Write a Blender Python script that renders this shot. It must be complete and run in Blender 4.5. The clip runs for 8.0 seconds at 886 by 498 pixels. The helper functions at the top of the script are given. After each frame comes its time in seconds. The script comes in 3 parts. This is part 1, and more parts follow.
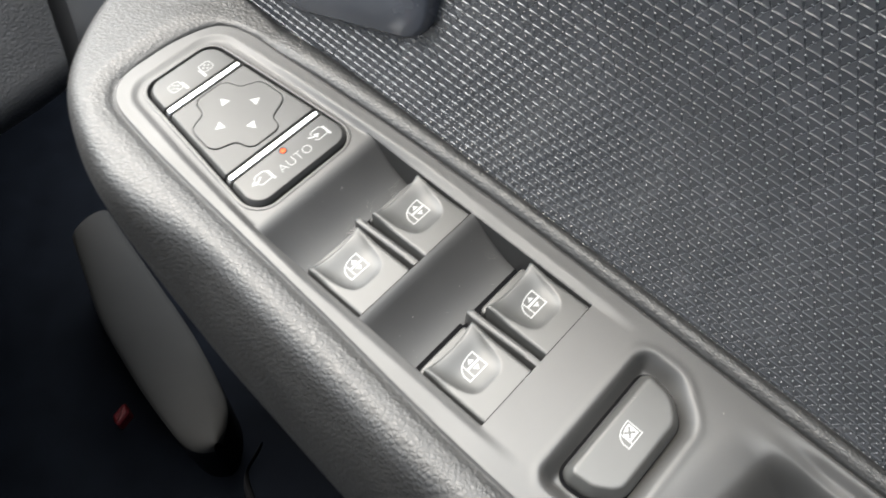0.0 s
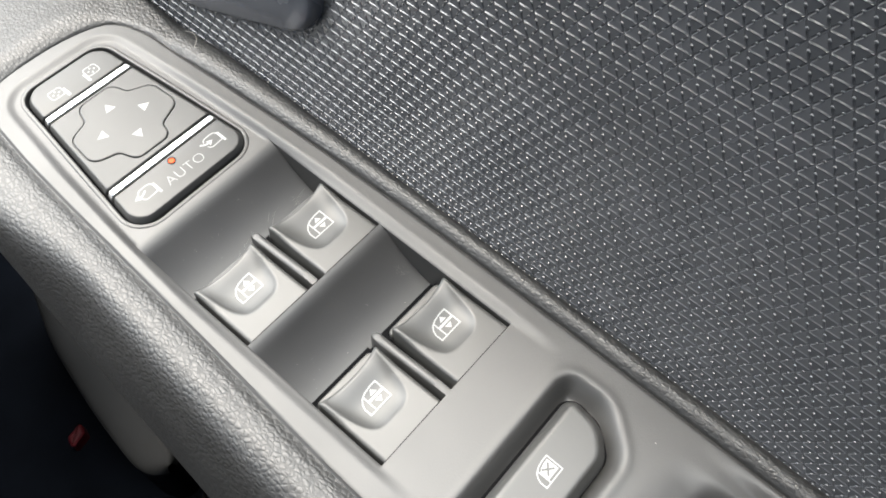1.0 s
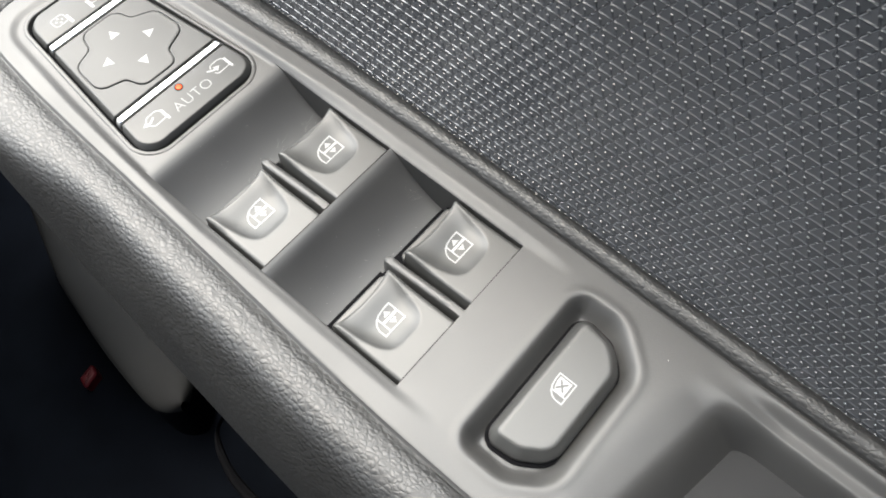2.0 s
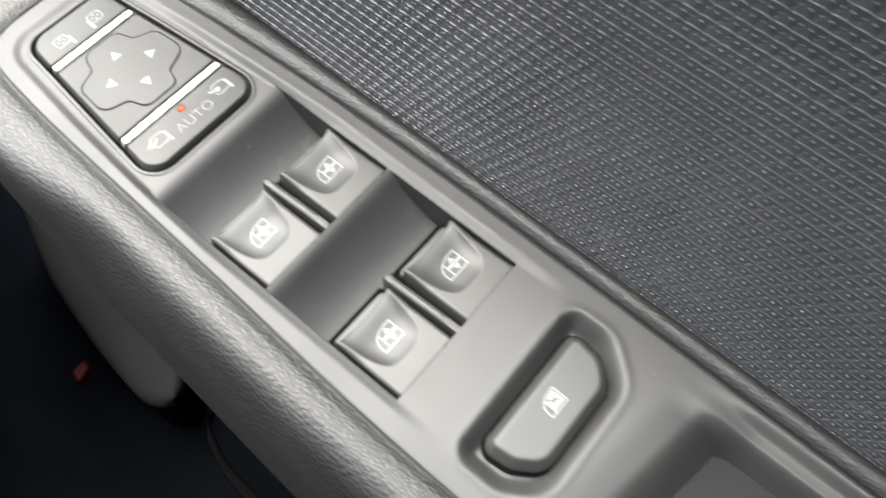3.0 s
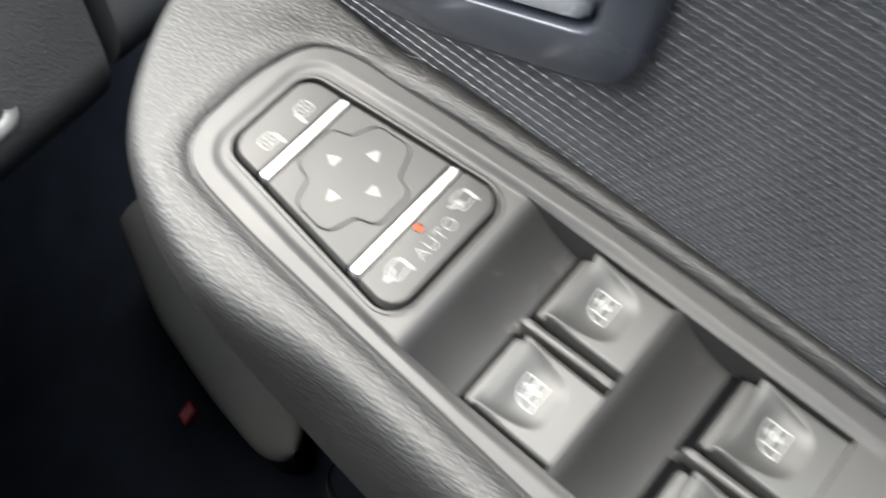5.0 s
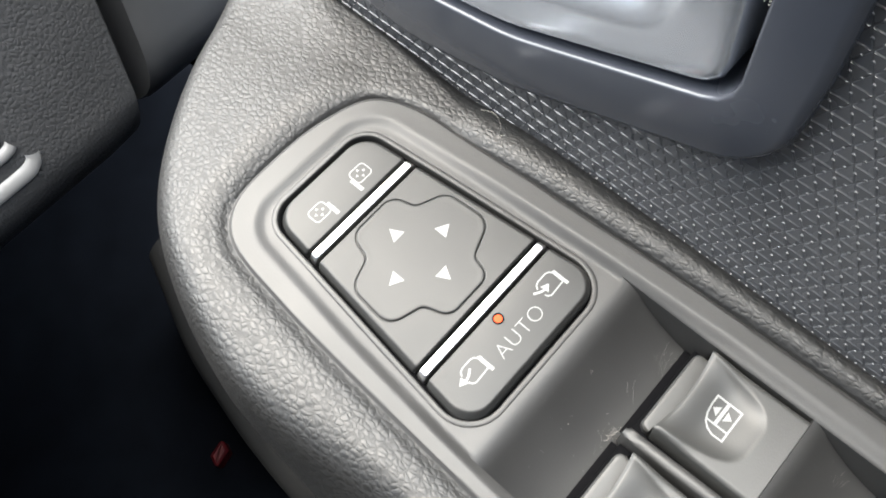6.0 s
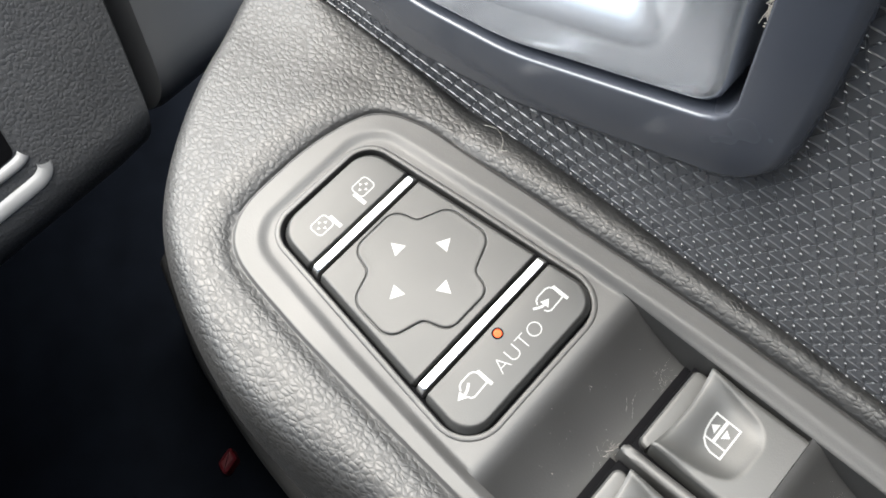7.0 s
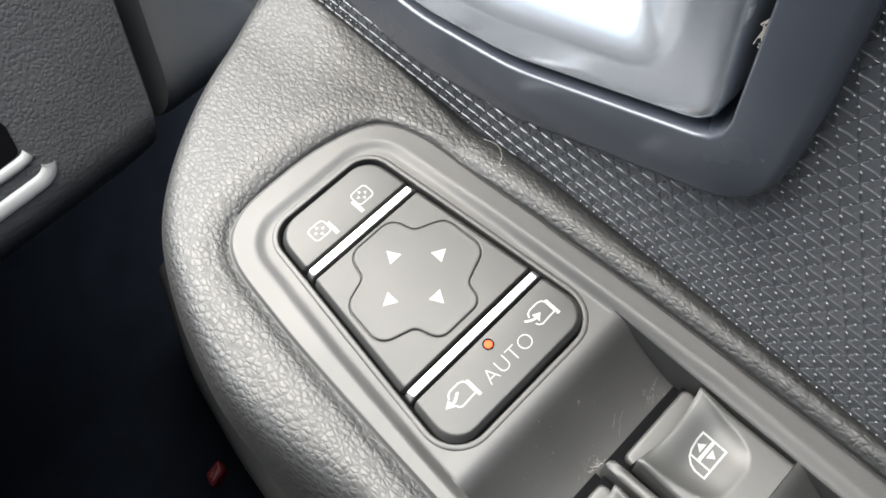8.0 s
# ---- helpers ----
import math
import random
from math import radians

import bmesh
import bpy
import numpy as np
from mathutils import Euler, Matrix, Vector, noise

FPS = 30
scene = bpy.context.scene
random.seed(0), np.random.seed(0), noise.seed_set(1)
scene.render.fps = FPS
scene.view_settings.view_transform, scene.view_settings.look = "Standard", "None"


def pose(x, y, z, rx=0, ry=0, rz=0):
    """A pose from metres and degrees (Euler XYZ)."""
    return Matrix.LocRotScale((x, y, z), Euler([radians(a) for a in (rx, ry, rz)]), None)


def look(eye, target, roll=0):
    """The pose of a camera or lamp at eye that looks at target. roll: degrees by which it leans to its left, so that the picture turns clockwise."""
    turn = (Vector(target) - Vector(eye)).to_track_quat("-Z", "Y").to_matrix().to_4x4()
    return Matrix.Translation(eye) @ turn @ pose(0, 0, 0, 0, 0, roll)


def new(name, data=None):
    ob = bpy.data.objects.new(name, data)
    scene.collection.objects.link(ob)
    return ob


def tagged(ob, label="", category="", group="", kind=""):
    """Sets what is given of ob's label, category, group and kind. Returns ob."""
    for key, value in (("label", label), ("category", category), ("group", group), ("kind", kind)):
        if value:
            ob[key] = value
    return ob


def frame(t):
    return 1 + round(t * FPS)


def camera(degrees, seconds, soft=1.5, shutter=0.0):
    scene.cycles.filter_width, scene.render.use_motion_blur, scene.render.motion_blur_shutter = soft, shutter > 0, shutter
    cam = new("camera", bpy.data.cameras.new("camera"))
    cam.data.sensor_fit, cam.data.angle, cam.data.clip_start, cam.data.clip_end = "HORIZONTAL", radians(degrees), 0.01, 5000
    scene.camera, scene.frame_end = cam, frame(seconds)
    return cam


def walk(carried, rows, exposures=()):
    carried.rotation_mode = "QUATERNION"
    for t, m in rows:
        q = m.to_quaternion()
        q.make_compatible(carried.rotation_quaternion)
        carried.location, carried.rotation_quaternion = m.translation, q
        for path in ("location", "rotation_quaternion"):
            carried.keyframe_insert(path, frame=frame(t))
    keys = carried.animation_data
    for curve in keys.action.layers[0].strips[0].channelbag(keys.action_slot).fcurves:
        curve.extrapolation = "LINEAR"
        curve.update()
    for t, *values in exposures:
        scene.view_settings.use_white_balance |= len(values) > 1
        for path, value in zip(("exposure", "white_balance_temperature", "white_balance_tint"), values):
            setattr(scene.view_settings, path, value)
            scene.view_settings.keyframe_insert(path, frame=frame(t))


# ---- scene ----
cam = camera(57.0, 8.0, 1.7, 0.4)
PATH = [
    (0.0, (-0.0935, -0.1467, 0.2234), (-0.0145, -0.0836, 0.0509), 4.21),
    (0.3, (-0.0801, -0.1461, 0.2100), (0.0009, -0.0825, 0.0385), 3.74),
    (0.5, (-0.0726, -0.1449, 0.2066), (0.0071, -0.0819, 0.0344), 2.99),
    (0.8, (-0.0638, -0.1557, 0.2034), (0.0171, -0.0922, 0.0319), 3.05),
    (1.0, (-0.0612, -0.1563, 0.2040), (0.0173, -0.0936, 0.0311), 2.52),
    (1.2, (-0.0682, -0.1557, 0.2035), (0.0103, -0.0934, 0.0304), 2.76),
    (1.4, (-0.0776, -0.1526, 0.2010), (-0.0018, -0.0922, 0.0260), 2.45),
    (1.5, (-0.0802, -0.1535, 0.1982), (-0.0056, -0.0933, 0.0227), 2.02),
    (1.7, (-0.0753, -0.1552, 0.1990), (-0.0033, -0.0967, 0.0218), 1.75),
    (2.8, (-0.0610, -0.1650, 0.2065), (0.0063, -0.1132, 0.0255), 2.38),
    (3.0, (-0.0659, -0.1513, 0.2139), (0.0031, -0.1017, 0.0329), 4.30),
    (3.2, (-0.0686, -0.1413, 0.2127), (0.0012, -0.0908, 0.0323), 4.30),
    (3.5, (-0.0595, -0.1406, 0.2046), (0.0055, -0.0902, 0.0223), 2.21),
    (3.7, (-0.0639, -0.1420, 0.2020), (0.0036, -0.0912, 0.0207), 3.43),
    (4.0, (-0.0620, -0.1375, 0.2022), (0.0029, -0.0872, 0.0198), 2.71),
    (4.5, (-0.0609, -0.1307, 0.2009), (0.0004, -0.0792, 0.0177), 0.90),
    (4.8, (-0.0580, -0.0943, 0.1943), (0.0013, -0.0419, 0.0106), -0.78),
    (5.0, (-0.0614, -0.0640, 0.1896), (-0.0023, -0.0102, 0.0062), -1.23),
    (5.2, (-0.0633, -0.0412, 0.1858), (-0.0051, 0.0125, 0.0021), -1.87),
    (6.3, (-0.0428, -0.0342, 0.1653), (0.0123, 0.0265, -0.0171), -6.21),
    (6.5, (-0.0444, -0.0341, 0.1668), (0.0103, 0.0259, -0.0159), -6.12),
    (7.0, (-0.0441, -0.0360, 0.1693), (0.0107, 0.0271, -0.0124), -6.90),
    (7.5, (-0.0435, -0.0383, 0.1691), (0.0110, 0.0263, -0.0122), -6.88),
    (8.0, (-0.0461, -0.0395, 0.1694), (0.0128, 0.0274, -0.0097), -4.12),
]
walk(cam, [(t, look(eye, target, roll)) for t, eye, target, roll in PATH], [(0.0, 2.19, 6400, 6), (1.5, 2.12, 6400, 6), (5.0, 2.10, 6400, 6), (8.0, 2.15, 6400, 6)])

# ---------------------------------------------------------------- light
world = bpy.data.worlds.new("sky")
scene.world = world
world.use_nodes = True
wn = world.node_tree
wn.nodes.clear()
sky = wn.nodes.new("ShaderNodeTexSky")
sky.sky_type, sky.sun_disc = "NISHITA", False
sky.air_density, sky.dust_density, sky.ozone_density = 1.0, 6.0, 0.6
SUN_WAY = Vector((0.03, 0.43, 0.90)).normalized()
sky.sun_elevation = math.asin(SUN_WAY.z)
sky.sun_rotation = math.atan2(SUN_WAY.x, SUN_WAY.y)
back = wn.nodes.new("ShaderNodeBackground")
back.inputs["Strength"].default_value = 0.12
wout = wn.nodes.new("ShaderNodeOutputWorld")
wn.links.new(sky.outputs[0], back.inputs["Color"])
wn.links.new(back.outputs[0], wout.inputs["Surface"])
sun = new("sun", bpy.data.lights.new("sun", "SUN"))
sun.data.energy, sun.data.angle, sun.data.color = 5.0, radians(92), (1.0, 0.985, 0.96)
sun.matrix_world = look((0, 0, 0), -SUN_WAY)

# ---------------------------------------------------------------- materials
MM = 0.001


def material(name, color, rough=0.5, metal=0.0, spec=0.5):
    m = bpy.data.materials.new(name)
    m.use_nodes = True
    b = m.node_tree.nodes["Principled BSDF"]
    b.inputs["Base Color"].default_value = (*color, 1)
    b.inputs["Roughness"].default_value = rough
    b.inputs["Metallic"].default_value = metal
    b.inputs["Specular IOR Level"].default_value = spec
    return m


def noise_node(m, scale, detail=4.0, rough=0.55, kind="ShaderNodeTexNoise"):
    t = m.node_tree
    if "Texture Coordinate" not in t.nodes:
        t.nodes.new("ShaderNodeTexCoord")
    n = t.nodes.new(kind)
    n.inputs["Scale"].default_value = scale
    if kind == "ShaderNodeTexNoise":
        n.inputs["Detail"].default_value = detail
        n.inputs["Roughness"].default_value = rough
    t.links.new(t.nodes["Texture Coordinate"].outputs["Object"], n.inputs["Vector"])
    return n


def ramp(m, source, low, high, a, b, soft=False):
    r = m.node_tree.nodes.new("ShaderNodeMapRange")
    r.interpolation_type = "SMOOTHSTEP" if soft else "LINEAR"
    r.inputs["From Min"].default_value, r.inputs["From Max"].default_value = low, high
    r.inputs["To Min"].default_value, r.inputs["To Max"].default_value = a, b
    m.node_tree.links.new(source, r.inputs["Value"])
    return r.outputs["Result"]


def tint(m, source, dark, light, low=0.3, high=0.7):
    """Base colour between two tones, led by a texture."""
    t = m.node_tree
    mix = t.nodes.new("ShaderNodeMix")
    mix.data_type = "RGBA"
    mix.inputs["A"].default_value, mix.inputs["B"].default_value = (*dark, 1), (*light, 1)
    t.links.new(ramp(m, source, low, high, 0, 1), mix.inputs["Factor"])
    t.links.new(mix.outputs["Result"], t.nodes["Principled BSDF"].inputs["Base Color"])


def bump(m, source, metres, strength=1.0, under=None):
    t = m.node_tree
    b = t.nodes.new("ShaderNodeBump")
    b.inputs["Strength"].default_value, b.inputs["Distance"].default_value = strength, metres
    t.links.new(source, b.inputs["Height"])
    if under:
        t.links.new(under.outputs["Normal"], b.inputs["Normal"])
    t.links.new(b.outputs["Normal"], t.nodes["Principled BSDF"].inputs["Normal"])
    return b


def satin_plastic(name, dark, light, rough=0.48, grain=0.00003, spec=0.5):
    """Moulded plastic with a very fine spark-eroded grain, faint smears and specks of dust."""
    m = material(name, light, rough, 0.0, spec)
    t = m.node_tree
    smear = noise_node(m, 38, 3)
    tint(m, smear.outputs["Fac"], dark, light)
    t.links.new(ramp(m, smear.outputs["Fac"], 0.15, 0.85, rough - 0.07, rough + 0.08), t.nodes["Principled BSDF"].inputs["Roughness"])
    fine = noise_node(m, 2600, 2)
    bump(m, fine.outputs["Fac"], grain)
    return m


def grained(name, dark, light, rough, cell, depth, spec=0.5):
    """Leather-like moulded grain: rounded uneven pebbles, longer one way, parted by narrow creases, over faint waves."""
    m = material(name, light, rough, 0.0, spec)
    t = m.node_tree
    warp = noise_node(m, 0.5 / cell, 2)
    add = t.nodes.new("ShaderNodeMixRGB")
    add.blend_type = "ADD"
    add.inputs["Fac"].default_value = cell * 1.2
    t.links.new(t.nodes["Texture Coordinate"].outputs["Object"], add.inputs["Color1"])
    t.links.new(warp.outputs["Color"], add.inputs["Color2"])
    squeeze = t.nodes.new("ShaderNodeMapping")
    squeeze.inputs["Rotation"].default_value = (0, 0, radians(-35))
    squeeze.inputs["Scale"].default_value = (1.0, 0.62, 1.0)
    t.links.new(add.outputs["Color"], squeeze.inputs["Vector"])

    def cells(feature, k):
        v = t.nodes.new("ShaderNodeTexVoronoi")
        v.feature = feature
        v.inputs["Scale"].default_value = k / cell
        t.links.new(squeeze.outputs["Vector"], v.inputs["Vector"])
        return v

    dome = cells("SMOOTH_F1", 1.0)
    dome.inputs["Smoothness"].default_value = 0.35
    dome = ramp(m, dome.outputs["Distance"], 0.1, 0.75, 1, 0, True)
    crease = ramp(m, cells("DISTANCE_TO_EDGE", 1.0).outputs["Distance"], 0.0, 0.2, 0, 1, True)
    big = noise_node(m, 60, 2)
    tint(m, big.outputs["Fac"], dark, light)
    wave = noise_node(m, 0.4 / cell, 2)
    fine = noise_node(m, 4.0 / cell, 2)
    zero = bump(m, fine.outputs["Fac"], depth * 0.3)
    one = bump(m, wave.outputs["Fac"], depth * 1.0, 1.0, zero)
    two = bump(m, crease, depth * 0.45, 1.0, one)
    bump(m, dome, depth * 1.1, 1.0, two)
    t.links.new(ramp(m, crease, 0.0, 1.0, rough + 0.15, rough), t.nodes["Principled BSDF"].inputs["Roughness"])
    return m


PLASTIC = satin_plastic("satin_grey_plastic", (0.025, 0.0248, 0.0243), (0.031, 0.0308, 0.0302), 0.50, 0.00003, 0.55)
BUTTON = satin_plastic("button_plastic", (0.021, 0.0213, 0.0208), (0.025, 0.0253, 0.0248), 0.46, 0.00002, 0.43)
ROCKER = satin_plastic("rocker_plastic", (0.030, 0.0302, 0.0292), (0.035, 0.0352, 0.0341), 0.44, 0.00002, 0.48)
HOUSING = material("black_housing_plastic", (0.004, 0.004, 0.0045), 0.85, 0.0, 0.02)
LEATHER = grained("grey_leather", (0.008, 0.0079, 0.0077), (0.011, 0.0109, 0.0105), 0.47, 0.0012, 0.00007, 0.64)
DASH = grained("dash_grain", (0.036, 0.037, 0.039), (0.044, 0.045, 0.047), 0.5, 0.0016, 0.00009)
CARD = satin_plastic("black_textured_plastic", (0.056, 0.0583, 0.0630), (0.065, 0.0675, 0.0730), 0.25, 0.00002, 0.95)
BEZEL = satin_plastic("smooth_black_plastic", (0.046, 0.051, 0.063), (0.053, 0.058, 0.071), 0.25, 0.00001, 0.6)
MAT = satin_plastic("rubber_mat", (0.007, 0.0074, 0.0080), (0.010, 0.0104, 0.0110), 0.6, 0.00004, 0.22)
WHITE = material("white_print", (0.21, 0.215, 0.21), 0.55)
CHROME = material("satin_chrome", (0.68, 0.68, 0.68), 0.28, 1.0)
SILVER = material("silver_paint", (0.64, 0.67, 0.72), 0.24, 0.82)
RED_LED = material("orange_lens", (0.62, 0.07, 0.02), 0.6, 0.0, 0.15)
RED = material("red_plastic", (0.055, 0.004, 0.006), 0.5, 0.0, 0.2)
GREY_TRIM = satin_plastic("grey_moulding", (0.014, 0.014, 0.0137), (0.018, 0.018, 0.0176), 0.9, 0.00005, 0.2)
# darker than real carpet: the enclosed footwell's shade is put into this colour
DARK = satin_plastic("cabin_shade_black", (0.0020, 0.0025, 0.0037), (0.0033, 0.0041, 0.0059), 0.9, 0.0002, 0.02)
PILLAR = satin_plastic("grey_pillar_plastic", (0.062, 0.063, 0.066), (0.070, 0.071, 0.074), 0.5)
SATIN = material("satin_silver", (0.30, 0.30, 0.30), 0.55, 0.4)
BLOCKER_GREY = material("light_blocker_grey", (0.08, 0.08, 0.078), 0.9)
DUST = material("pale_fibre", (0.5, 0.48, 0.44), 0.9)


# ---------------------------------------------------------------- mesh helpers (millimetres in, metres out)
def smooth_edges(bm, degrees=38):
    bm.normal_update()
    limit = radians(degrees)
    for f in bm.faces:
        f.smooth = True
    for e in bm.edges:
        if len(e.link_faces) == 2 and e.calc_face_angle(0) > limit:
            e.smooth = False


def part(name, bm, mat, parent=None, label="", sharp=38):
    for v in bm.verts:
        v.co *= MM
    smooth_edges(bm, sharp)
    me = bpy.data.meshes.new(name)
    bm.to_mesh(me)
    bm.free()
    me.materials.append(mat)
    ob = new(name, me)
    if parent:
        ob.parent = parent
    if label:
        ob["label"] = label
    return ob


def thing(name, label, category, group="", at=(0, 0, 0), kind=""):
    ob = new(name)
    ob.empty_display_size = 0.01
    ob.location = Vector(at) * MM
    return tagged(ob, label, category, group, kind)


def raw(verts, faces):
    me = bpy.data.meshes.new("raw")
    me.from_pydata(verts, [], faces)
    bm = bmesh.new()
    bm.from_mesh(me)
    bpy.data.meshes.remove(me)
    return bm


def grid_mesh(rows, closed=False):
    """Quads over equally long rows of points."""
    n = len(rows[0])
    faces = []
    for i in range(len(rows) - 1):
        for j in range(n if closed else n - 1):
            k = (j + 1) % n
            faces.append((i * n + j, i * n + k, (i + 1) * n + k, (i + 1) * n + j))
    return raw([p for r in rows for p in r], faces)


def rounded(points, radius, steps=6):
    """A polygon (anticlockwise) with its corners rounded; radius: one number, or one a corner."""
    out, n = [], len(points)
    for i in range(n):
        p, a, b = (Vector(points[j % n]) for j in (i, i - 1, i + 1))
        r = radius[i] if isinstance(radius, (list, tuple)) else radius
        u, w = (a - p).normalized(), (b - p).normalized()
        half = u.angle(w) / 2
        back_off = min(r / math.tan(half), 0.48 * (a - p).length, 0.48 * (b - p).length)
        r = back_off * math.tan(half)
        if r < 1e-4:
            out.append(p)
            continue
        c = p + (u + w).normalized() * (r / math.sin(half))
        p0, p1 = p + u * back_off - c, p + w * back_off - c
        turn = math.atan2(p0.x * p1.y - p0.y * p1.x, p0.dot(p1))
        for k in range(steps + 1):
            out.append(c + Matrix.Rotation(turn * k / steps, 2) @ p0)
    return out


def inset(points, d):
    """The outline moved inward by d (anticlockwise polygons)."""
    out, n = [], len(points)
    for i in range(n):
        a, p, b = Vector(points[i - 1]), Vector(points[i]), Vector(points[(i + 1) % n])
        u, w = (p - a), (b - p)
        u = u.normalized() if u.length > 1e-6 else w.normalized()
        w = w.normalized() if w.length > 1e-6 else u
        nrm = Vector((-u.y - w.y, u.x + w.x))
        nrm.normalize()
        cosh = max(0.5, nrm.dot(Vector((-u.y, u.x))))
        out.append(p + nrm * d / cosh)
    return out


def slab(points, profile, cap=True, base=False):
    """Stacks an outline: profile rows of (inset, z), from below upward; closed on top by a fan of quads or one face."""
    profile = profile + [(profile[-1][0] + 0.35, profile[-1][1])] if cap else profile
    rows = [[(q.x, q.y, z) for q in inset(points, d)] for d, z in profile]
    bm = grid_mesh(rows, closed=True)
    bm.verts.ensure_lookup_table()
    n = len(points)
    if cap:
        bm.faces.new([bm.verts[(len(rows) - 1) * n + j] for j in range(n)])
    if base:
        bm.faces.new([bm.verts[j] for j in reversed(range(n))])
    bmesh.ops.recalc_face_normals(bm, faces=bm.faces)
    return bm


def ribbon(points, width, z, thick=0.04, closed=False):
    """A flat printed line of a width along points."""
    n = len(points)
    pts = [Vector(p) for p in points]
    left, right = [], []
    for i in range(n):
        a = pts[i - 1] if (i or closed) else pts[0]
        b = pts[(i + 1) % n] if (i < n - 1 or closed) else pts[-1]
        u, w = pts[i] - a, b - pts[i]
        u = u.normalized() if u.length > 1e-6 else w.normalized()
        w = w.normalized() if w.length > 1e-6 else u
        nrm = Vector((-u.y - w.y, u.x + w.x)).normalized()
        s = width / 2 / max(0.45, nrm.dot(Vector((-u.y, u.x))))
        left.append(pts[i] + nrm * s)
        right.append(pts[i] - nrm * s)
    verts = [(p.x, p.y, z + thick) for p in left] + [(p.x, p.y, z + thick) for p in right]
    faces = [(i, n + i, n + (i + 1) % n, (i + 1) % n) for i in range(n if closed else n - 1)]
    return raw(verts, faces)


def flat(points, z):
    pts = [Vector(p) for p in points]
    return raw([(p.x, p.y, z) for p in pts], [tuple(range(len(pts)))])


def merge(*meshes):
    out = bmesh.new()
    for b in meshes:
        me = bpy.data.meshes.new("merge")
        b.to_mesh(me)
        b.free()
        out.from_mesh(me)
        bpy.data.meshes.remove(me)
    return out


def moved(bm, m):
    bmesh.ops.transform(bm, matrix=m, verts=bm.verts)
    return bm


def ease(x):
    x = min(1.0, max(0.0, x))
    return x * x * (3 - 2 * x)


def inside_distance(points, x, y):
    """Distances from places to an outline: below 0 inside. x, y: numbers or arrays."""
    x, y = np.asarray(x, float), np.asarray(y, float)
    best, inside, n = np.full(x.shape, 1e9), np.zeros(x.shape, bool), len(points)
    for i in range(n):
        ax, ay = points[i - 1]
        bx, by = points[i]
        dx, dy = bx - ax, by - ay
        k = np.clip(((x - ax) * dx + (y - ay) * dy) / (dx * dx + dy * dy + 1e-12), 0, 1)
        best = np.minimum(best, (x - ax - k * dx) ** 2 + (y - ay - k * dy) ** 2)
        if ay != by:
            inside ^= ((ay > y) != (by > y)) & (x < ax + (y - ay) / (by - ay) * (bx - ax))
    return np.where(inside, -1, 1) * np.sqrt(best)


def ease_all(x):
    x = np.clip(x, 0.0, 1.0)
    return x * x * (3 - 2 * x)


def catmull(keys, per=24):
    """A smooth line through tuples of any length."""
    out, n = [], len(keys)
    for i in range(n - 1):
        p0, p1, p2, p3 = (np.array(keys[min(max(j, 0), n - 1)], float) for j in (i - 1, i, i + 1, i + 2))
        for k in range(per):
            t = k / per
            out.append(0.5 * (2 * p1 + (p2 - p0) * t + (2 * p0 - 5 * p1 + 4 * p2 - p3) * t * t + (3 * p1 - p0 - 3 * p2 + p3) * t ** 3))
    out.append(np.array(keys[-1], float))
    return np.array(out)


# ---------------------------------------------------------------- plan of the armrest (millimetres)
# rim of the switch panel and the armrest's outer rim beside it, from the rear on the door side, round the front, to the rear
PLAN = [
    (33.5, -320, 41.5, -320), (34.5, -200, 42, -200), (35.2, -93, 42, -93), (34.2, -37, 42, -37), (32.2, 4, 42, 4), (30.2, 33, 42, 40), (28.8, 50, 42, 86),
    (23.2, 61.5, 38, 124), (10, 66.2, 12, 116.5), (-5, 67.2, -12, 102.5), (-18.5, 65.6, -32, 84.5), (-26.4, 57.5, -43.5, 64), (-29.2, 38, -50.5, 40), (-30.4, 19, -53, 17),
    (-31.2, 0, -54.5, -3), (-33, -47, -57.8, -50), (-36, -114, -61.5, -115), (-36, -200, -63, -200), (-35, -320, -64, -320),
]
RIM = catmull(PLAN)
RIM_LINE = [tuple(r[:2]) for r in RIM[::4]]


def half_width(y):
    """Half of the mirror switch's width at its foot."""
    return 16.9 + (41 - y) * 0.1075


def half_gap(y):
    return half_width(y) + 0.7


PAD = rounded([(-half_gap(-12.2), -12.2), (half_gap(-12.2), -12.2), (half_gap(56.7), 56.7), (-half_gap(56.7), 56.7)], [8, 8, 6.6, 6.6], 10)
PAD = [PAD[i - 1].lerp(PAD[i], k / 24) for i in range(len(PAD)) for k in range(24 if (PAD[i] - PAD[i - 1]).length > 5 else 1)]
PAD_LINE = [tuple(p) for p in PAD]
# crest of the sunken channel that holds the mirror switch and the window rockers
CHANNEL = rounded([(-29.4, -128), (29.4, -128), (29.4, -40), (27.4, -6), (25.4, 22), (21.4, 61), (-21.4, 61), (-25.6, 22), (-27.6, -6), (-29.4, -40)], [2, 2, 60, 60, 40, 11, 11, 40, 60, 60], 8)
CHANNEL_LINE = [tuple(p) for p in CHANNEL]
LOCK = rounded([(-28.5, -130.8), (-28.5, -147), (-21, -158.2), (16.0, -158), (26.4, -146), (26.2, -130.6)], [6, 12, 11, 10, 11, 5.5], 10)
LOCK_LINE = [tuple(p) for p in LOCK]
CUP = rounded([(-30, -330), (46, -330), (46, -178), (-30, -165)], [4, 4, 10, 14])
CUP_LINE = [tuple(p) for p in CUP]
WALL = 26.0


NOSE = int(np.argmax(RIM[:, 1]))


def rim_at(y, side):
    half = RIM[: NOSE + 1] if side > 0 else RIM[NOSE:]
    ys, xs = half[:, 1], half[:, 0]
    order = np.argsort(ys)
    return float(np.interp(y, ys[order], xs[order]))


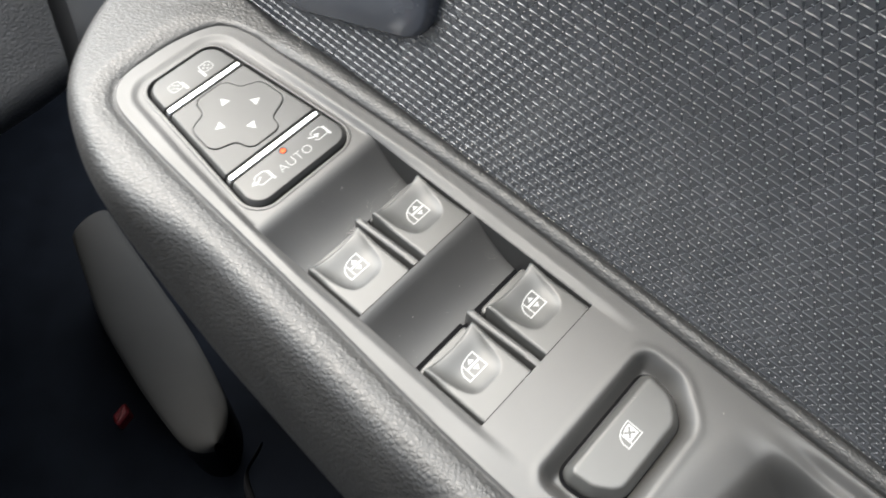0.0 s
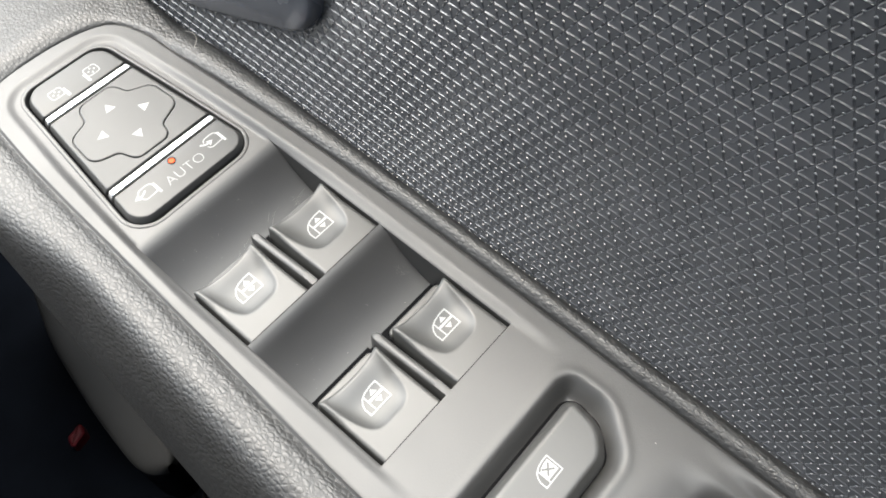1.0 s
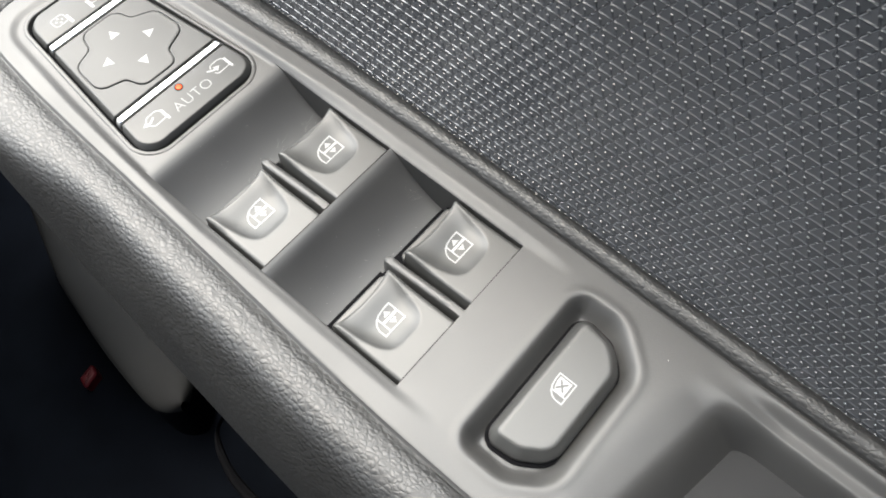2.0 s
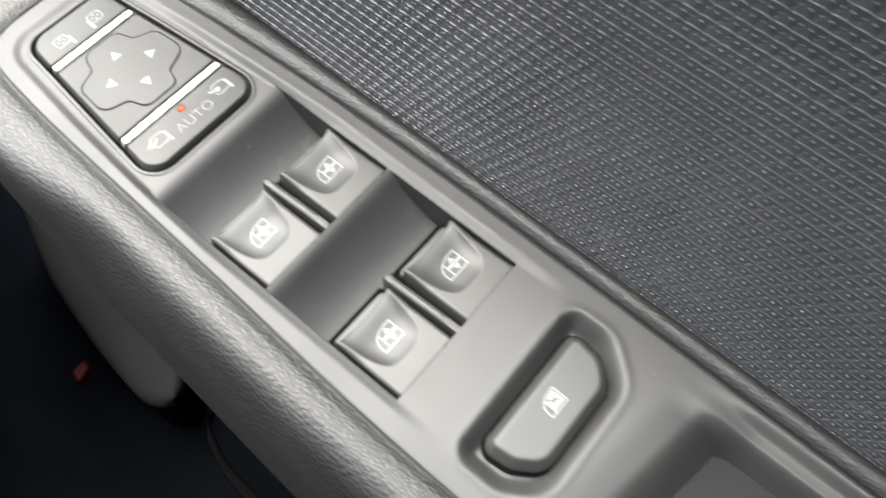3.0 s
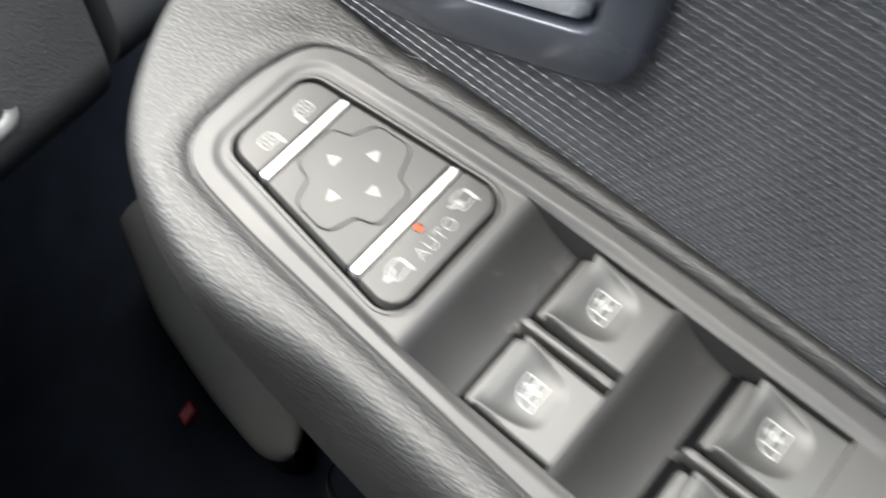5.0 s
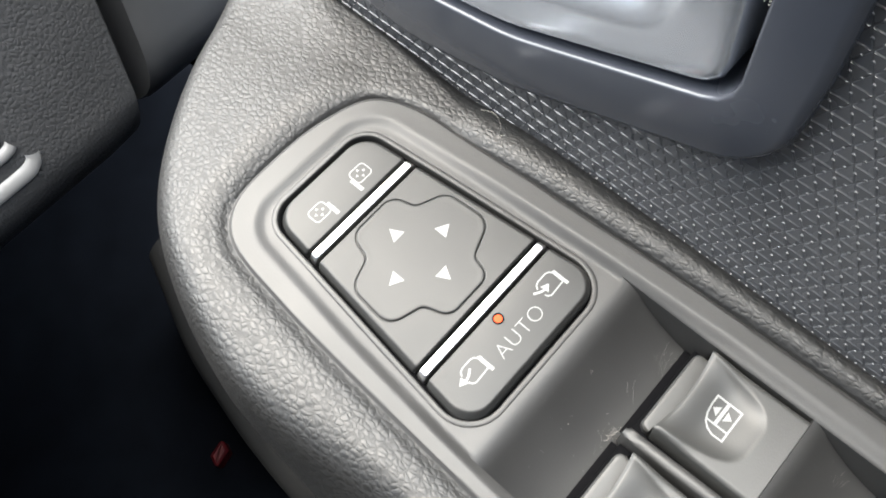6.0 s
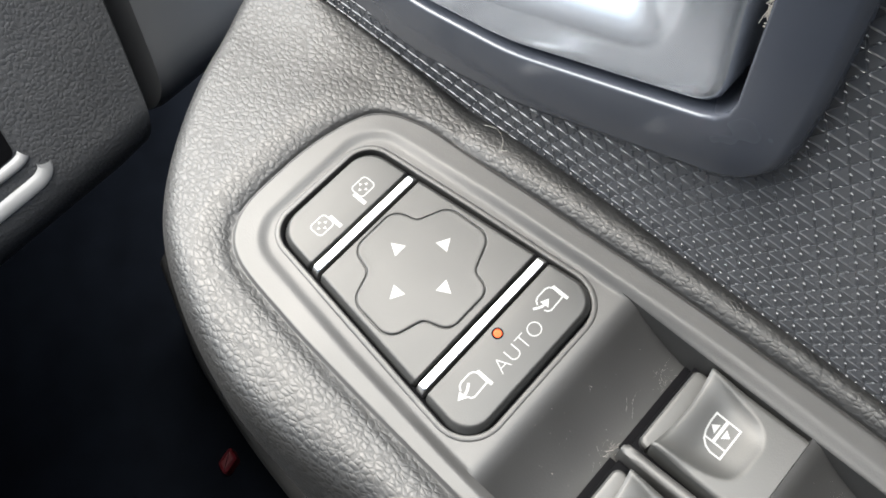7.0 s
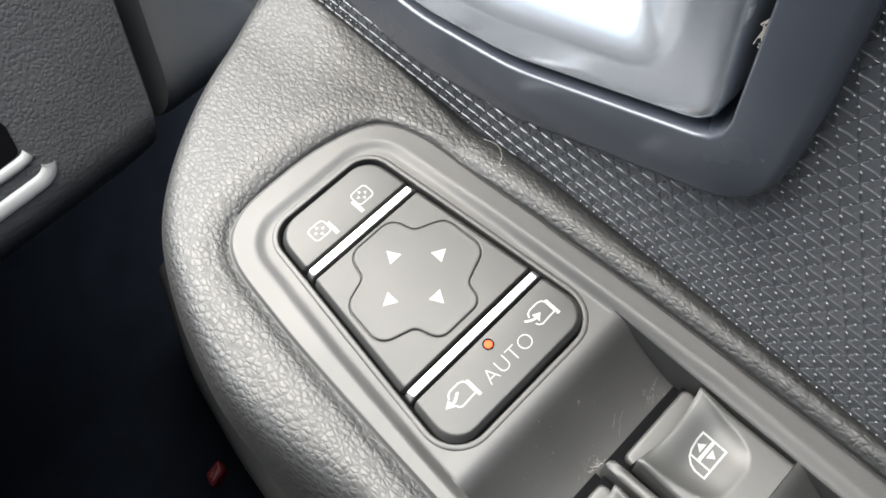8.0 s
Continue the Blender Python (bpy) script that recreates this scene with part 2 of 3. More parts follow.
def lip_height(y):
    """Height of the thin lip round the mirror switch, lower towards the rear."""
    return -0.75 - 1.0 * ease_all((38 - np.asarray(y, float)) / 48)


def channel_depth(y):
    y = np.asarray(y, float)
    return np.interp(y, [-128, -110, -60, -30, -10, 15, 38, 60], [0.0, 0.85, 1.0, 1.5, 1.85, 1.45, 0.85, 0.8])


def pit_fall(d):
    """Fall of a rocker pit's floor d behind its front edge: a tight shoulder, a steep drop, then levelling out."""
    d = np.clip(d, 0.0, None)
    u = np.clip(d - 5.0, 0.0, 18.0)
    return 0.1 * np.minimum(d, 5.0) ** 2 + u - 0.0222 * u * u + 0.2 * np.clip(d - 23.0, 0.0, None)


def panel_height(x, y, recessed):
    """Heights of the switch panel at arrays of places; recessed: 1 between the side walls of the rocker pits."""
    rim = -inside_distance(RIM_LINE, x, y)
    z = -0.2 - 0.9 * (1 - ease_all(rim / 1.1))
    c = -inside_distance(CHANNEL_LINE, x, y)
    wide = 3.2 + 0.6 * ease_all((-10 - y) / 40)
    z = z - channel_depth(y) * ease_all((c + 0.3) / wide) + 0.05 * np.exp(-((c + 0.2) / 1.4) ** 2) * ease_all((y + 128) / 18)
    e = inside_distance(PAD_LINE, x, y)
    z = np.where(e < 1.0, np.minimum(z, -5.0), z)
    floor = -0.2 - channel_depth(y)
    pit = np.where(y > -62.05, floor - pit_fall(-14.2 - y), floor - pit_fall(-61.0 - y))
    z = np.where(recessed > 0.5, np.minimum(z, pit), z)
    moat = -inside_distance(LOCK_LINE, x, y)
    z = z - 5.6 * ease_all(moat / 5.6) * (y < -122) + 0.22 * np.exp(-((moat + 0.6) / 1.3) ** 2) * (y < -118)
    cup = -inside_distance(CUP_LINE, x, y)
    side = 0.16 * ease_all((33.0 - x) / 4.0) + 0.84 * ease_all((26.5 - x) / 7.0)
    return z - (2.0 * ease_all((cup + 9) / 16) + 14.5 * ease_all((cup - 1) / 18)) * side * (y < -148)


def switch_panel():
    owner = thing("switch_panel", "satin grey plastic switch panel let into the leather armrest", "switch panel")
    tip = float(RIM[NOSE, 1]) - 0.02
    ys = [tip - (tip - 55) * (1 - math.cos(k / 40 * math.pi / 2)) for k in range(40)]
    ys += list(np.linspace(55, -14, 150, endpoint=False)) + list(np.linspace(-14, -61.4, 70, endpoint=False)) + [-61.4, -61.9, -62.0]
    ys += list(np.linspace(-62.15, -111.2, 68)) + [-111.6, -111.65] + list(np.linspace(-112.2, -165, 90)) + list(np.linspace(-166, -300, 100))
    edge = np.array([0, 0.02, 0.05, 0.09, 0.14, 0.2, 0.26, 0.32, 0.38, 0.44, 0.5, 0.56, 0.62, 0.68, 0.74, 0.8, 0.87, 0.94, 1.0])
    span = np.linspace(0, 1, 128)
    xs, yy, pits, skirt, drop = [], [], [], [], []
    for y in ys:
        lo, hi = rim_at(y, -1), rim_at(y, 1)
        k = ease((y - 54) / 10)
        wl, wr = max(-WALL, lo + 0.5) * (1 - k) + (lo + 0.2 * (hi - lo)) * k, min(WALL, hi - 0.5) * (1 - k) + (hi - 0.2 * (hi - lo)) * k
        pit = 1.0 if -111.62 < y < -14.2 else 0.0
        row = [lo - 0.3] + list(lo + edge * (wl - 0.35 - lo)) + [wl - 0.08] + list(wl + span * (wr - wl)) + [wr + 0.08] + list(hi - edge[::-1] * (hi - wr - 0.35)) + [hi + 0.3]
        n = len(row)
        a, b = len(edge) + 1, len(edge) + 2 + len(span)
        xs.append(row)
        yy.append([y] * n)
        pits.append([pit if a < i < b else 0.0 for i in range(n)])
        skirt.append([1 if i in (0, n - 1) else 0 for i in range(n)])
        drop.append([0.22 * pit * ease((-17 - y) / 5) if i in (a, b) else 0.0 for i in range(n)])
    xs, yy = np.array(xs), np.array(yy)
    z = panel_height(xs, yy, np.array(pits)) - np.array(drop)
    z = np.where(np.array(skirt) > 0, -7.0, z)
    bm = grid_mesh([list(zip(r, q, h)) for r, q, h in zip(xs.tolist(), yy.tolist(), z.tolist())])
    bmesh.ops.recalc_face_normals(bm, faces=bm.faces)
    part("plate", bm, PLASTIC, owner, sharp=32)
    for y0, y1, low in ((-34.5, -61.6, -11.5), (-83.6, -111.6, -12.5)):
        # rib between a pair of rockers, with a rounded crest and a rounded nose
        rows = []
        for y in [y0 + 0.0, y0 - 0.25, y0 - 0.9, y0 - 2.0] + list(np.linspace(y0 - 4, y1, 14)):
            k = (y0 - y) / (y0 - y1)
            top = -4.2 + 2.4 * ease(k * 1.1) - 0.9 * (1 - ease((y0 - y) / 1.2))
            w = 1.35 * (0.55 + 0.45 * ease((y0 - y) / 1.2))
            rows.append([(-w, y, low - 2), (-w, y, top - 0.7), (-w * 0.75, y, top - 0.15), (0, y, top), (w * 0.75, y, top - 0.15), (w, y, top - 0.7), (w, y, low - 2)])
        bm = grid_mesh(rows)
        bm.verts.ensure_lookup_table()
        bm.faces.new([bm.verts[i] for i in range(7)])
        bmesh.ops.recalc_face_normals(bm, faces=bm.faces)
        part("rib", bm, PLASTIC, owner, sharp=50)
    for y0, y1 in ((-35.6, -61.7), (-84.6, -111.9)):
        for x0, x1 in ((-25.9, -1.5), (1.5, 25.9)):
            base = [Vector(p) for p in ((x0, y1), (x1, y1), (x1, y0), (x0, y0))]
            part("switch_well", slab(base, [(0, -15), (0, -10.2), (0.1, -10.0)]), HOUSING, owner, "black well under the rocker")
    for y0, y1, top in ((-33.9, -36.6, -13.4), (-82.5, -85.4, -13.6)):
        for x0, x1 in ((-25.9, -1.5), (1.5, 25.9)):
            base = [Vector(p) for p in ((x0, y1), (x1, y1), (x1, y0), (x0, y0))]
            part("slot", slab(base, [(0, -18), (0, top), (0.05, top + 0.02)]), HOUSING, owner, "black slot before the rocker")
    mat_line = rounded([(-27, -318), (26, -318), (26, -183.5), (-27, -180.5)], [4, 4, 14, 10], 10)
    part("cup_mat", slab(mat_line, [(0, -18), (0, -13.6), (0.3, -13.1), (0.9, -13.0)]), MAT, owner, "dark rubber mat in the pull cup")
    return owner


def side_fall(d, w, turn, steps=40):
    """Fall of the leather d from its inner rim: level, then rolling over, turn before its outer edge at w, to a steep side."""
    total = 0.0
    for k in range(steps):
        at = (k + 0.5) / steps * d
        total += math.tan(radians(10 * ease(at / 8) + 56 * ease((at - w + turn) / 11) + 17 * ease((at - w + 8) / 8))) * d / steps
    return total


def armrest():
    owner = thing("armrest", "grey grained leather armrest with a rounded edge along the door", "armrest")
    rows = []
    n = len(RIM)
    for i, (ix, iy, ox, oy) in enumerate(RIM):
        k = i / (n - 1)
        door = 1 - ease((k - 0.36) / 0.07)          # 1 beside the door card
        w = math.hypot(ox - ix, oy - iy)
        row = []
        for s in [0, 0.03, 0.07, 0.12] + list(np.linspace(0.18, 1, 34)):
            d = s * w
            up = 1.0 * ease(d / 2.4) + 1.8 * ease(d / 9.0) * (1 - door)
            z_side = -1.2 + up - side_fall(d, w, 18.5 - 8.0 * ease((iy + 15) / 55))
            z_door = -4.2 + 6.2 * math.sqrt(1 - ((s - 0.44) / 0.62) ** 2)
            near = max(0.0, 10 - (w - d)) / 10
            z_wide = -1.2 + up - 9 * (1 - math.sqrt(max(0.0, 1 - near * near)))
            z_door += (z_wide - z_door) * ease((w - 9) / 8)
            z = z_door * door + z_side * (1 - door)
            row.append((ix + s * (ox - ix), iy + s * (oy - iy), z))
        x, y, z = row[-1]
        drop = 1 - door
        row.append((x + 0.3 * drop, y - 0.3 * drop, z - 10))
        row.append((x + 1.5 * drop, y - 1.5 * drop, z - 26))
        row.append((x + 5 * drop, y - 4 * drop, z - 42))
        row.append((x + 14 * drop, y - 6 * drop, z - 54))
        row.append((x + 40 * drop, y - 10 * drop, z - 60))
        row.insert(0, (ix, iy, -6))
        rows.append(row)
    for name, mesh_rows, mat, words in (("leather_cover", [r[:-3] for r in rows], LEATHER, "soft grained leather cover"), ("lower_shell", [r[-4:] for r in rows], MAT, "black plastic lower shell")):
        bm = grid_mesh(mesh_rows)
        bmesh.ops.recalc_face_normals(bm, faces=bm.faces)
        part(name, bm, mat, owner, words, sharp=70)
    return owner


# ---------------------------------------------------------------- mirror switch
def key_slab(y0, y1, levels, radius, hole=None):
    """A key between two lines across the switch. levels: rows of (side inset, front inset, rear inset, z), from below upward."""
    rows = []
    for side, front, rear, z in levels:
        a, b = y0 - front, y1 + rear
        shape = rounded([(-half_width(b) + side, b), (half_width(b) - side, b), (half_width(a) - side, a), (-half_width(a) + side, a)], [max(0.4, r - 0.5 * side) for r in radius], 7)
        rows.append([(p.x, p.y, z) for p in shape])
    bm = grid_mesh(rows, True)
    bm.verts.ensure_lookup_table()
    n = len(rows[0])
    top = [bm.verts[(len(rows) - 1) * n + j] for j in range(n)]
    if hole is None:
        bm.faces.new(top)
    else:
        # the top stays open round a softened rim that falls to a groove
        rims = [[bm.verts.new((p.x, p.y, z)) for p in inset(hole, d)] for d, z in ((-0.45, 0.0), (-0.3, -0.02), (-0.2, -0.08), (-0.14, -0.2), (-0.12, -0.6))]
        for a, b in zip(rims, rims[1:]):
            for j in range(len(a)):
                k = (j + 1) % len(a)
                bm.faces.new((a[j], a[k], b[k], b[j]))
        edges = [bm.edges.get((r[j], r[(j + 1) % len(r)])) for r in (top, rims[0]) for j in range(len(r))]
        bmesh.ops.triangle_fill(bm, use_beauty=True, use_dissolve=False, edges=edges)
        for e in edges:
            e.smooth = False
    bmesh.ops.recalc_face_normals(bm, faces=bm.faces)
    return bm


def arrow(x, y, angle, z):
    t = [(0, 1.9), (-1.75, -1.25), (1.75, -1.25)]
    c, s = math.cos(radians(angle)), math.sin(radians(angle))
    return flat([(x + c * a - s * b, y + s * a + c * b) for a, b in t], z)


def small_arrow(x, y, angle, z, k=0.6):
    t = [(0, 0.85 * k), (-0.75 * k, -0.5 * k), (0.75 * k, -0.5 * k)]
    c, s = math.cos(radians(angle)), math.sin(radians(angle))
    return flat([(x + c * a - s * b, y + s * a + c * b) for a, b in t], z)


def mirror_switch():
    owner = thing("mirror_switch", "grey door mirror switch with two chrome strips and white symbols", "mirror switch")
    rows = []
    for d, z in ((-0.6, -5.6), (-0.6, -3.6), (0.2, -3.4), (3.0, -3.4)):
        rows.append([(p.x, p.y, z) for p in inset(PAD, d)])
    bm = grid_mesh(rows, True)
    bm.verts.ensure_lookup_table()
    bm.faces.new([bm.verts[3 * len(PAD) + k] for k in range(len(PAD))])
    bmesh.ops.recalc_face_normals(bm, faces=bm.faces)
    part("housing", bm, HOUSING, owner, "black switch housing")
    rows = []
    for d, up in ((0.0, -3.0), (0.0, -0.4), (-0.08, -0.16), (-0.26, -0.03), (-0.5, 0.0), (-1.0, -0.02), (-1.3, -0.12), (-1.5, -0.35), (-1.6, -1.2)):
        rows.append([(p.x, p.y, float(lip_height(p.y)) + up) for p in inset(PAD, d)])
    bm = grid_mesh(rows, True)
    bmesh.ops.recalc_face_normals(bm, faces=bm.faces)
    part("lip", bm, PLASTIC, owner, "thin grey lip round the switch", sharp=60)
    # sides of the keys: a broad sloping flank where they face the panel, a small rounding where they face a strip
    flank = ((0.0, -3.6), (0.0, -1.9), (0.14, -1.5), (0.85, -0.36), (1.05, -0.14), (1.25, -0.03), (1.5, 0.0))
    small = (0.0, 0.0, 0.0, 0.0, 0.05, 0.15, 0.3)
    front_key = part("front_key", key_slab(56.0, 43.1, [(d, 0.85 * d, k, z) for (d, z), k in zip(flank, small)], [1.0, 1.0, 6.6, 6.6]), BUTTON, owner, sharp=50)
    rear_key = part("rear_key", key_slab(2.4, -11.5, [(d, k, 0.9 * d, z) for (d, z), k in zip(flank, small)], [7.6, 7.6, 1.0, 1.0]), BUTTON, owner, sharp=50)
    bar_levels = ((0.1, 0.0, -3.6), (0.1, 0.0, -1.8), (0.24, 0.02, -1.4), (0.85, 0.08, -0.4), (1.05, 0.16, -0.16), (1.25, 0.3, -0.03), (1.5, 0.42, 0.0))
    for y in (41.2, 4.3):
        part("chrome_strip", key_slab(y + 1.15, y - 1.15, [(d, k, k, z) for d, k, z in bar_levels], [0.5, 0.5, 0.5, 0.5]), CHROME, owner, "bright chrome strip", sharp=50)
    # four-way rocker: a cross with round lobes, parted by a groove with a soft lip
    lobes = rounded([(-6.4, 8.2), (6.4, 8.2), (7.6, 13.6), (16.7, 17.0), (15.8, 29.0), (8.4, 32.2), (6.6, 38.2), (-6.6, 38.2), (-8.4, 31.6), (-15.8, 29.2), (-16.9, 17.0), (-8.6, 14.4)],
                    [3.8, 3.8, 2.6, 4.2, 4.2, 2.6, 3.8, 3.8, 2.6, 4.2, 4.2, 2.6], 8)
    part("middle_key", key_slab(39.2, 6.3, [(d, k, k, z) for (d, z), k in zip(flank, small)], [0.8, 0.8, 0.8, 0.8], lobes), BUTTON, owner, sharp=50)
    pad_rocker = part("four_way_rocker", slab(lobes, [(0.02, -0.8), (0.04, -0.15), (0.14, 0.08), (0.32, 0.2), (0.6, 0.23), (1.0, 0.21), (1.5, 0.19)]), BUTTON, owner, sharp=50)
    groove = ribbon(lobes, 0.5, -0.36, 0.02, closed=True)
    part("rocker_groove", groove, BUTTON, pad_rocker, "fine groove round the rocker")
    for x, y, a in ((0.1, 30.9, 0), (0.1, 15.8, 180), (-8.1, 23.3, 90), (8.2, 23.3, -90)):
        part("arrow", arrow(x, y, a, 0.21), WHITE, pad_rocker, "white printed arrow")
    lens = bmesh.new()
    bmesh.ops.create_uvsphere(lens, u_segments=20, v_segments=10, radius=1.05, matrix=Matrix.Diagonal((1, 1, 0.12, 1)))
    part("indicator_lamp", moved(lens, Matrix.Translation((0, 0.2, 0.0))), RED_LED, rear_key, "orange indicator lamp")
    ring = [Vector((1.15 * math.cos(a / 20 * math.tau), 0.2 + 1.15 * math.sin(a / 20 * math.tau))) for a in range(20)]
    part("lamp_ring", ribbon(ring, 0.35, 0.02, 0.12, True), HOUSING, rear_key)
    text = bpy.data.curves.new("lettering", "FONT")
    text.body, text.size, text.align_x, text.align_y = "AUTO", 5.0 * MM, "CENTER", "CENTER"
    text.extrude, text.space_character = 0.02 * MM, 1.06
    text.offset = -0.00012
    label = new("lettering", text)
    deps = bpy.context.evaluated_depsgraph_get()
    me = bpy.data.meshes.new_from_object(label.evaluated_get(deps))
    bpy.data.objects.remove(label)
    me.transform(Matrix.Translation((0.9 * MM, -5.3 * MM, 0.05 * MM)))
    me.materials.clear()
    me.materials.append(WHITE)
    letters = new("lettering", me)
    letters.parent = rear_key
    letters["label"] = "white letters AUTO"
    for side, x0 in ((-1, -7.3), (1, 6.3)):
        # mirror glass symbol with its stalk and four small arrows
        box = rounded([(x0 - 2.35, 46.2), (x0 + 2.35, 46.2), (x0 + 2.35, 50.0), (x0 - 2.35, 50.0)], 1.0, 4)
        stalk = flat([(x0 - side * 2.3, 45.9), (x0 - side * 2.3, 44.5), (x0 - side * 3.3, 44.5), (x0 - side * 3.3, 48.4), (x0 - side * 2.5, 48.4)][:: side], 0.06)
        bits = [ribbon(box, 0.27, 0.0, 0.045, True), stalk]
        for a in range(4):
            bits.append(small_arrow(x0 - math.sin(a * math.pi / 2) * 1.1, 48.1 + math.cos(a * math.pi / 2) * 1.0, 90 * a, 0.045, 0.54))
        part("mirror_symbol", merge(*bits), WHITE, front_key, "white door mirror symbol")
    for side, x0, y1 in ((-1, -12.2, -3.5), (1, 13.4, -3.1)):
        # folding symbol: a mirror outline open at one end, with a curved arrow through the gap
        line = [(-2.9, 1.2), (-2.3, 2.1), (-1.3, 2.5), (1.5, 2.5), (2.5, 2.1), (3.0, 1.2), (2.9, -2.0), (-1.7, -2.2), (-2.5, -1.7), (-2.8, -0.9)]
        line = [(x0 + 0.9 * a, y1 + 0.9 * b) for a, b in line]
        if side > 0:
            curve = [(x0 - 4.0 + 2.6 * k / 8, y1 + 1.2 - 1.5 * math.sin(k / 8 * 1.5) + 0.3 * k / 8) for k in range(9)]
            head = [(x0 + 0.2, y1 + 0.2), (x0 - 1.7, y1 + 1.1), (x0 - 1.5, y1 - 1.1)]
        else:
            curve = [(x0 - 0.2 - 2.6 * k / 8, y1 + 1.0 - 1.5 * math.sin(k / 8 * 1.5) + 0.4 * k / 8) for k in range(9)]
            head = [(x0 - 4.6, y1 + 0.1), (x0 - 2.6, y1 - 1.0), (x0 - 2.9, y1 + 1.2)]
        stalk = flat([(x0 + 2.6, y1 - 2.9), (x0 + 3.4, y1 - 2.9), (x0 + 3.4, y1 + 1.3), (x0 + 2.5, y1 + 1.6)], 0.065)
        part("fold_symbol", merge(ribbon(line, 0.32, 0.0, 0.045), ribbon(curve, 0.55, 0.0, 0.05), flat(head, 0.055), stalk), WHITE, rear_key, "white mirror folding symbol")
    return owner


# ---------------------------------------------------------------- window rockers
def door_glyph(x0, y0, crossed):
    """A car door outline with its sill line, and either a window bar with two arrows or a filled pane."""
    out = [(-3.75, -2.95), (3.75, -2.95), (3.75, 2.95), (1.6, 2.95), (-0.6, 2.6), (-2.2, 1.9), (-3.2, 0.8), (-3.75, -0.6)]
    bits = [ribbon(out, 0.4, 0.0, 0.0, True), ribbon([(-1.7, -2.8), (-1.7, 2.1)], 0.4, 0, 0.001)]
    if crossed:
        bits.append(flat([(-1.7, -2.0), (3.1, -2.0), (3.1, 2.2), (1.4, 2.2), (-0.4, 1.8), (-1.7, 1.0)], 0.003))
    else:
        bits.append(ribbon([(-1.7, 0.1), (3.6, 0.1)], 0.75, 0, 0.002))
        bits.append(flat([(-0.1, 0.9), (2.3, 0.9), (1.1, 2.4)], 0.003))
        bits.append(flat([(2.3, -0.7), (-0.1, -0.7), (1.1, -2.2)], 0.003))
    return moved(merge(*bits), Matrix.Translation((x0, y0, 0)))


ROCKER_W, ROCKER_L = 21.8, 22.6


def rocker_height(x, y):
    """Top of a rocker; x across from its middle, y from 0 at the hinge to ROCKER_L at the lip."""
    z = -1.1 - 0.9 * math.sin(min(1.0, y / ROCKER_L) * math.pi * 0.5) + 1.0 * ease((y - 14) / 8)
    # thumb dish: a hollow with a crisp rear and side edge, opening towards the lip
    half = 7.6 + 2.6 * min(1.0, max(0.0, (y - 6) / 16.6)) ** 1.3
    reach = (abs(x) / half) ** 3.6 + (max(0.0, 15 - y) / 8.8) ** 2.8
    dish = 1.5 * max(0.0, 1.0 - reach) ** 0.85 * (1 - 0.3 * ease((y - 15) / 8))
    return z - dish


def window_switch(x0, y0):
    owner = thing("window_switch", "grey electric window rocker with a hollowed top and white symbol", "window switch", "window switches", (x0, y0, 0))
    rows = []
    xs = [-1, -0.985, -0.95] + list(np.linspace(-0.9, 0.9, 44)) + [0.95, 0.985, 1]
    for y in list(np.linspace(0, ROCKER_L - 0.8, 44)) + [ROCKER_L - 0.45, ROCKER_L - 0.15, ROCKER_L]:
        row = []
        for u in xs:
            bow = 1.3 * (1 - (1 - u * u) ** 1.0)           # the lip curves forward at its corners
            x = u * ROCKER_W / 2
            yy = y + (bow - 0.4) * (y / ROCKER_L) ** 6
            z = rocker_height(x, y)
            fall = max(0.0, abs(u) - 0.93) / 0.07
            z -= 0.55 * fall * fall
            z -= 0.5 * ease((y - ROCKER_L + 0.8) / 0.8) ** 2
            row.append((x, yy, z))
        row.insert(0, (row[0][0], row[0][1], -17))
        row.append((row[-1][0], row[-1][1], -17))
        rows.append(row)
    last = rows[-1]
    rows.append([(p[0], p[1] - 0.5, p[2] - 3.2 if -16.9 < p[2] else -17) for p in last])
    rows.append([(p[0], p[1] - 1.0, -17) for p in last])
    bm = grid_mesh(rows)
    bmesh.ops.recalc_face_normals(bm, faces=bm.faces)
    rocker = part("rocker", bm, ROCKER, owner, sharp=48)
    # ledge below the lip
    ledge = rounded([(-ROCKER_W / 2 + 0.2, ROCKER_L - 4), (ROCKER_W / 2 - 0.2, ROCKER_L - 4), (ROCKER_W / 2 - 0.2, ROCKER_L + 3.2), (-ROCKER_W / 2 + 0.2, ROCKER_L + 3.2)], 1.7, 4)
    part("ledge", slab(ledge, [(0, -17.5), (0, -7.8), (0.4, -7.3), (0.9, -7.2)]), ROCKER, owner)
    glyph = door_glyph(0.1, 14.2, False)
    for v in glyph.verts:
        v.co.z += rocker_height(v.co.x, v.co.y) + 0.06
    part("door_symbol", glyph, WHITE, rocker, "white car door symbol")
    return owner


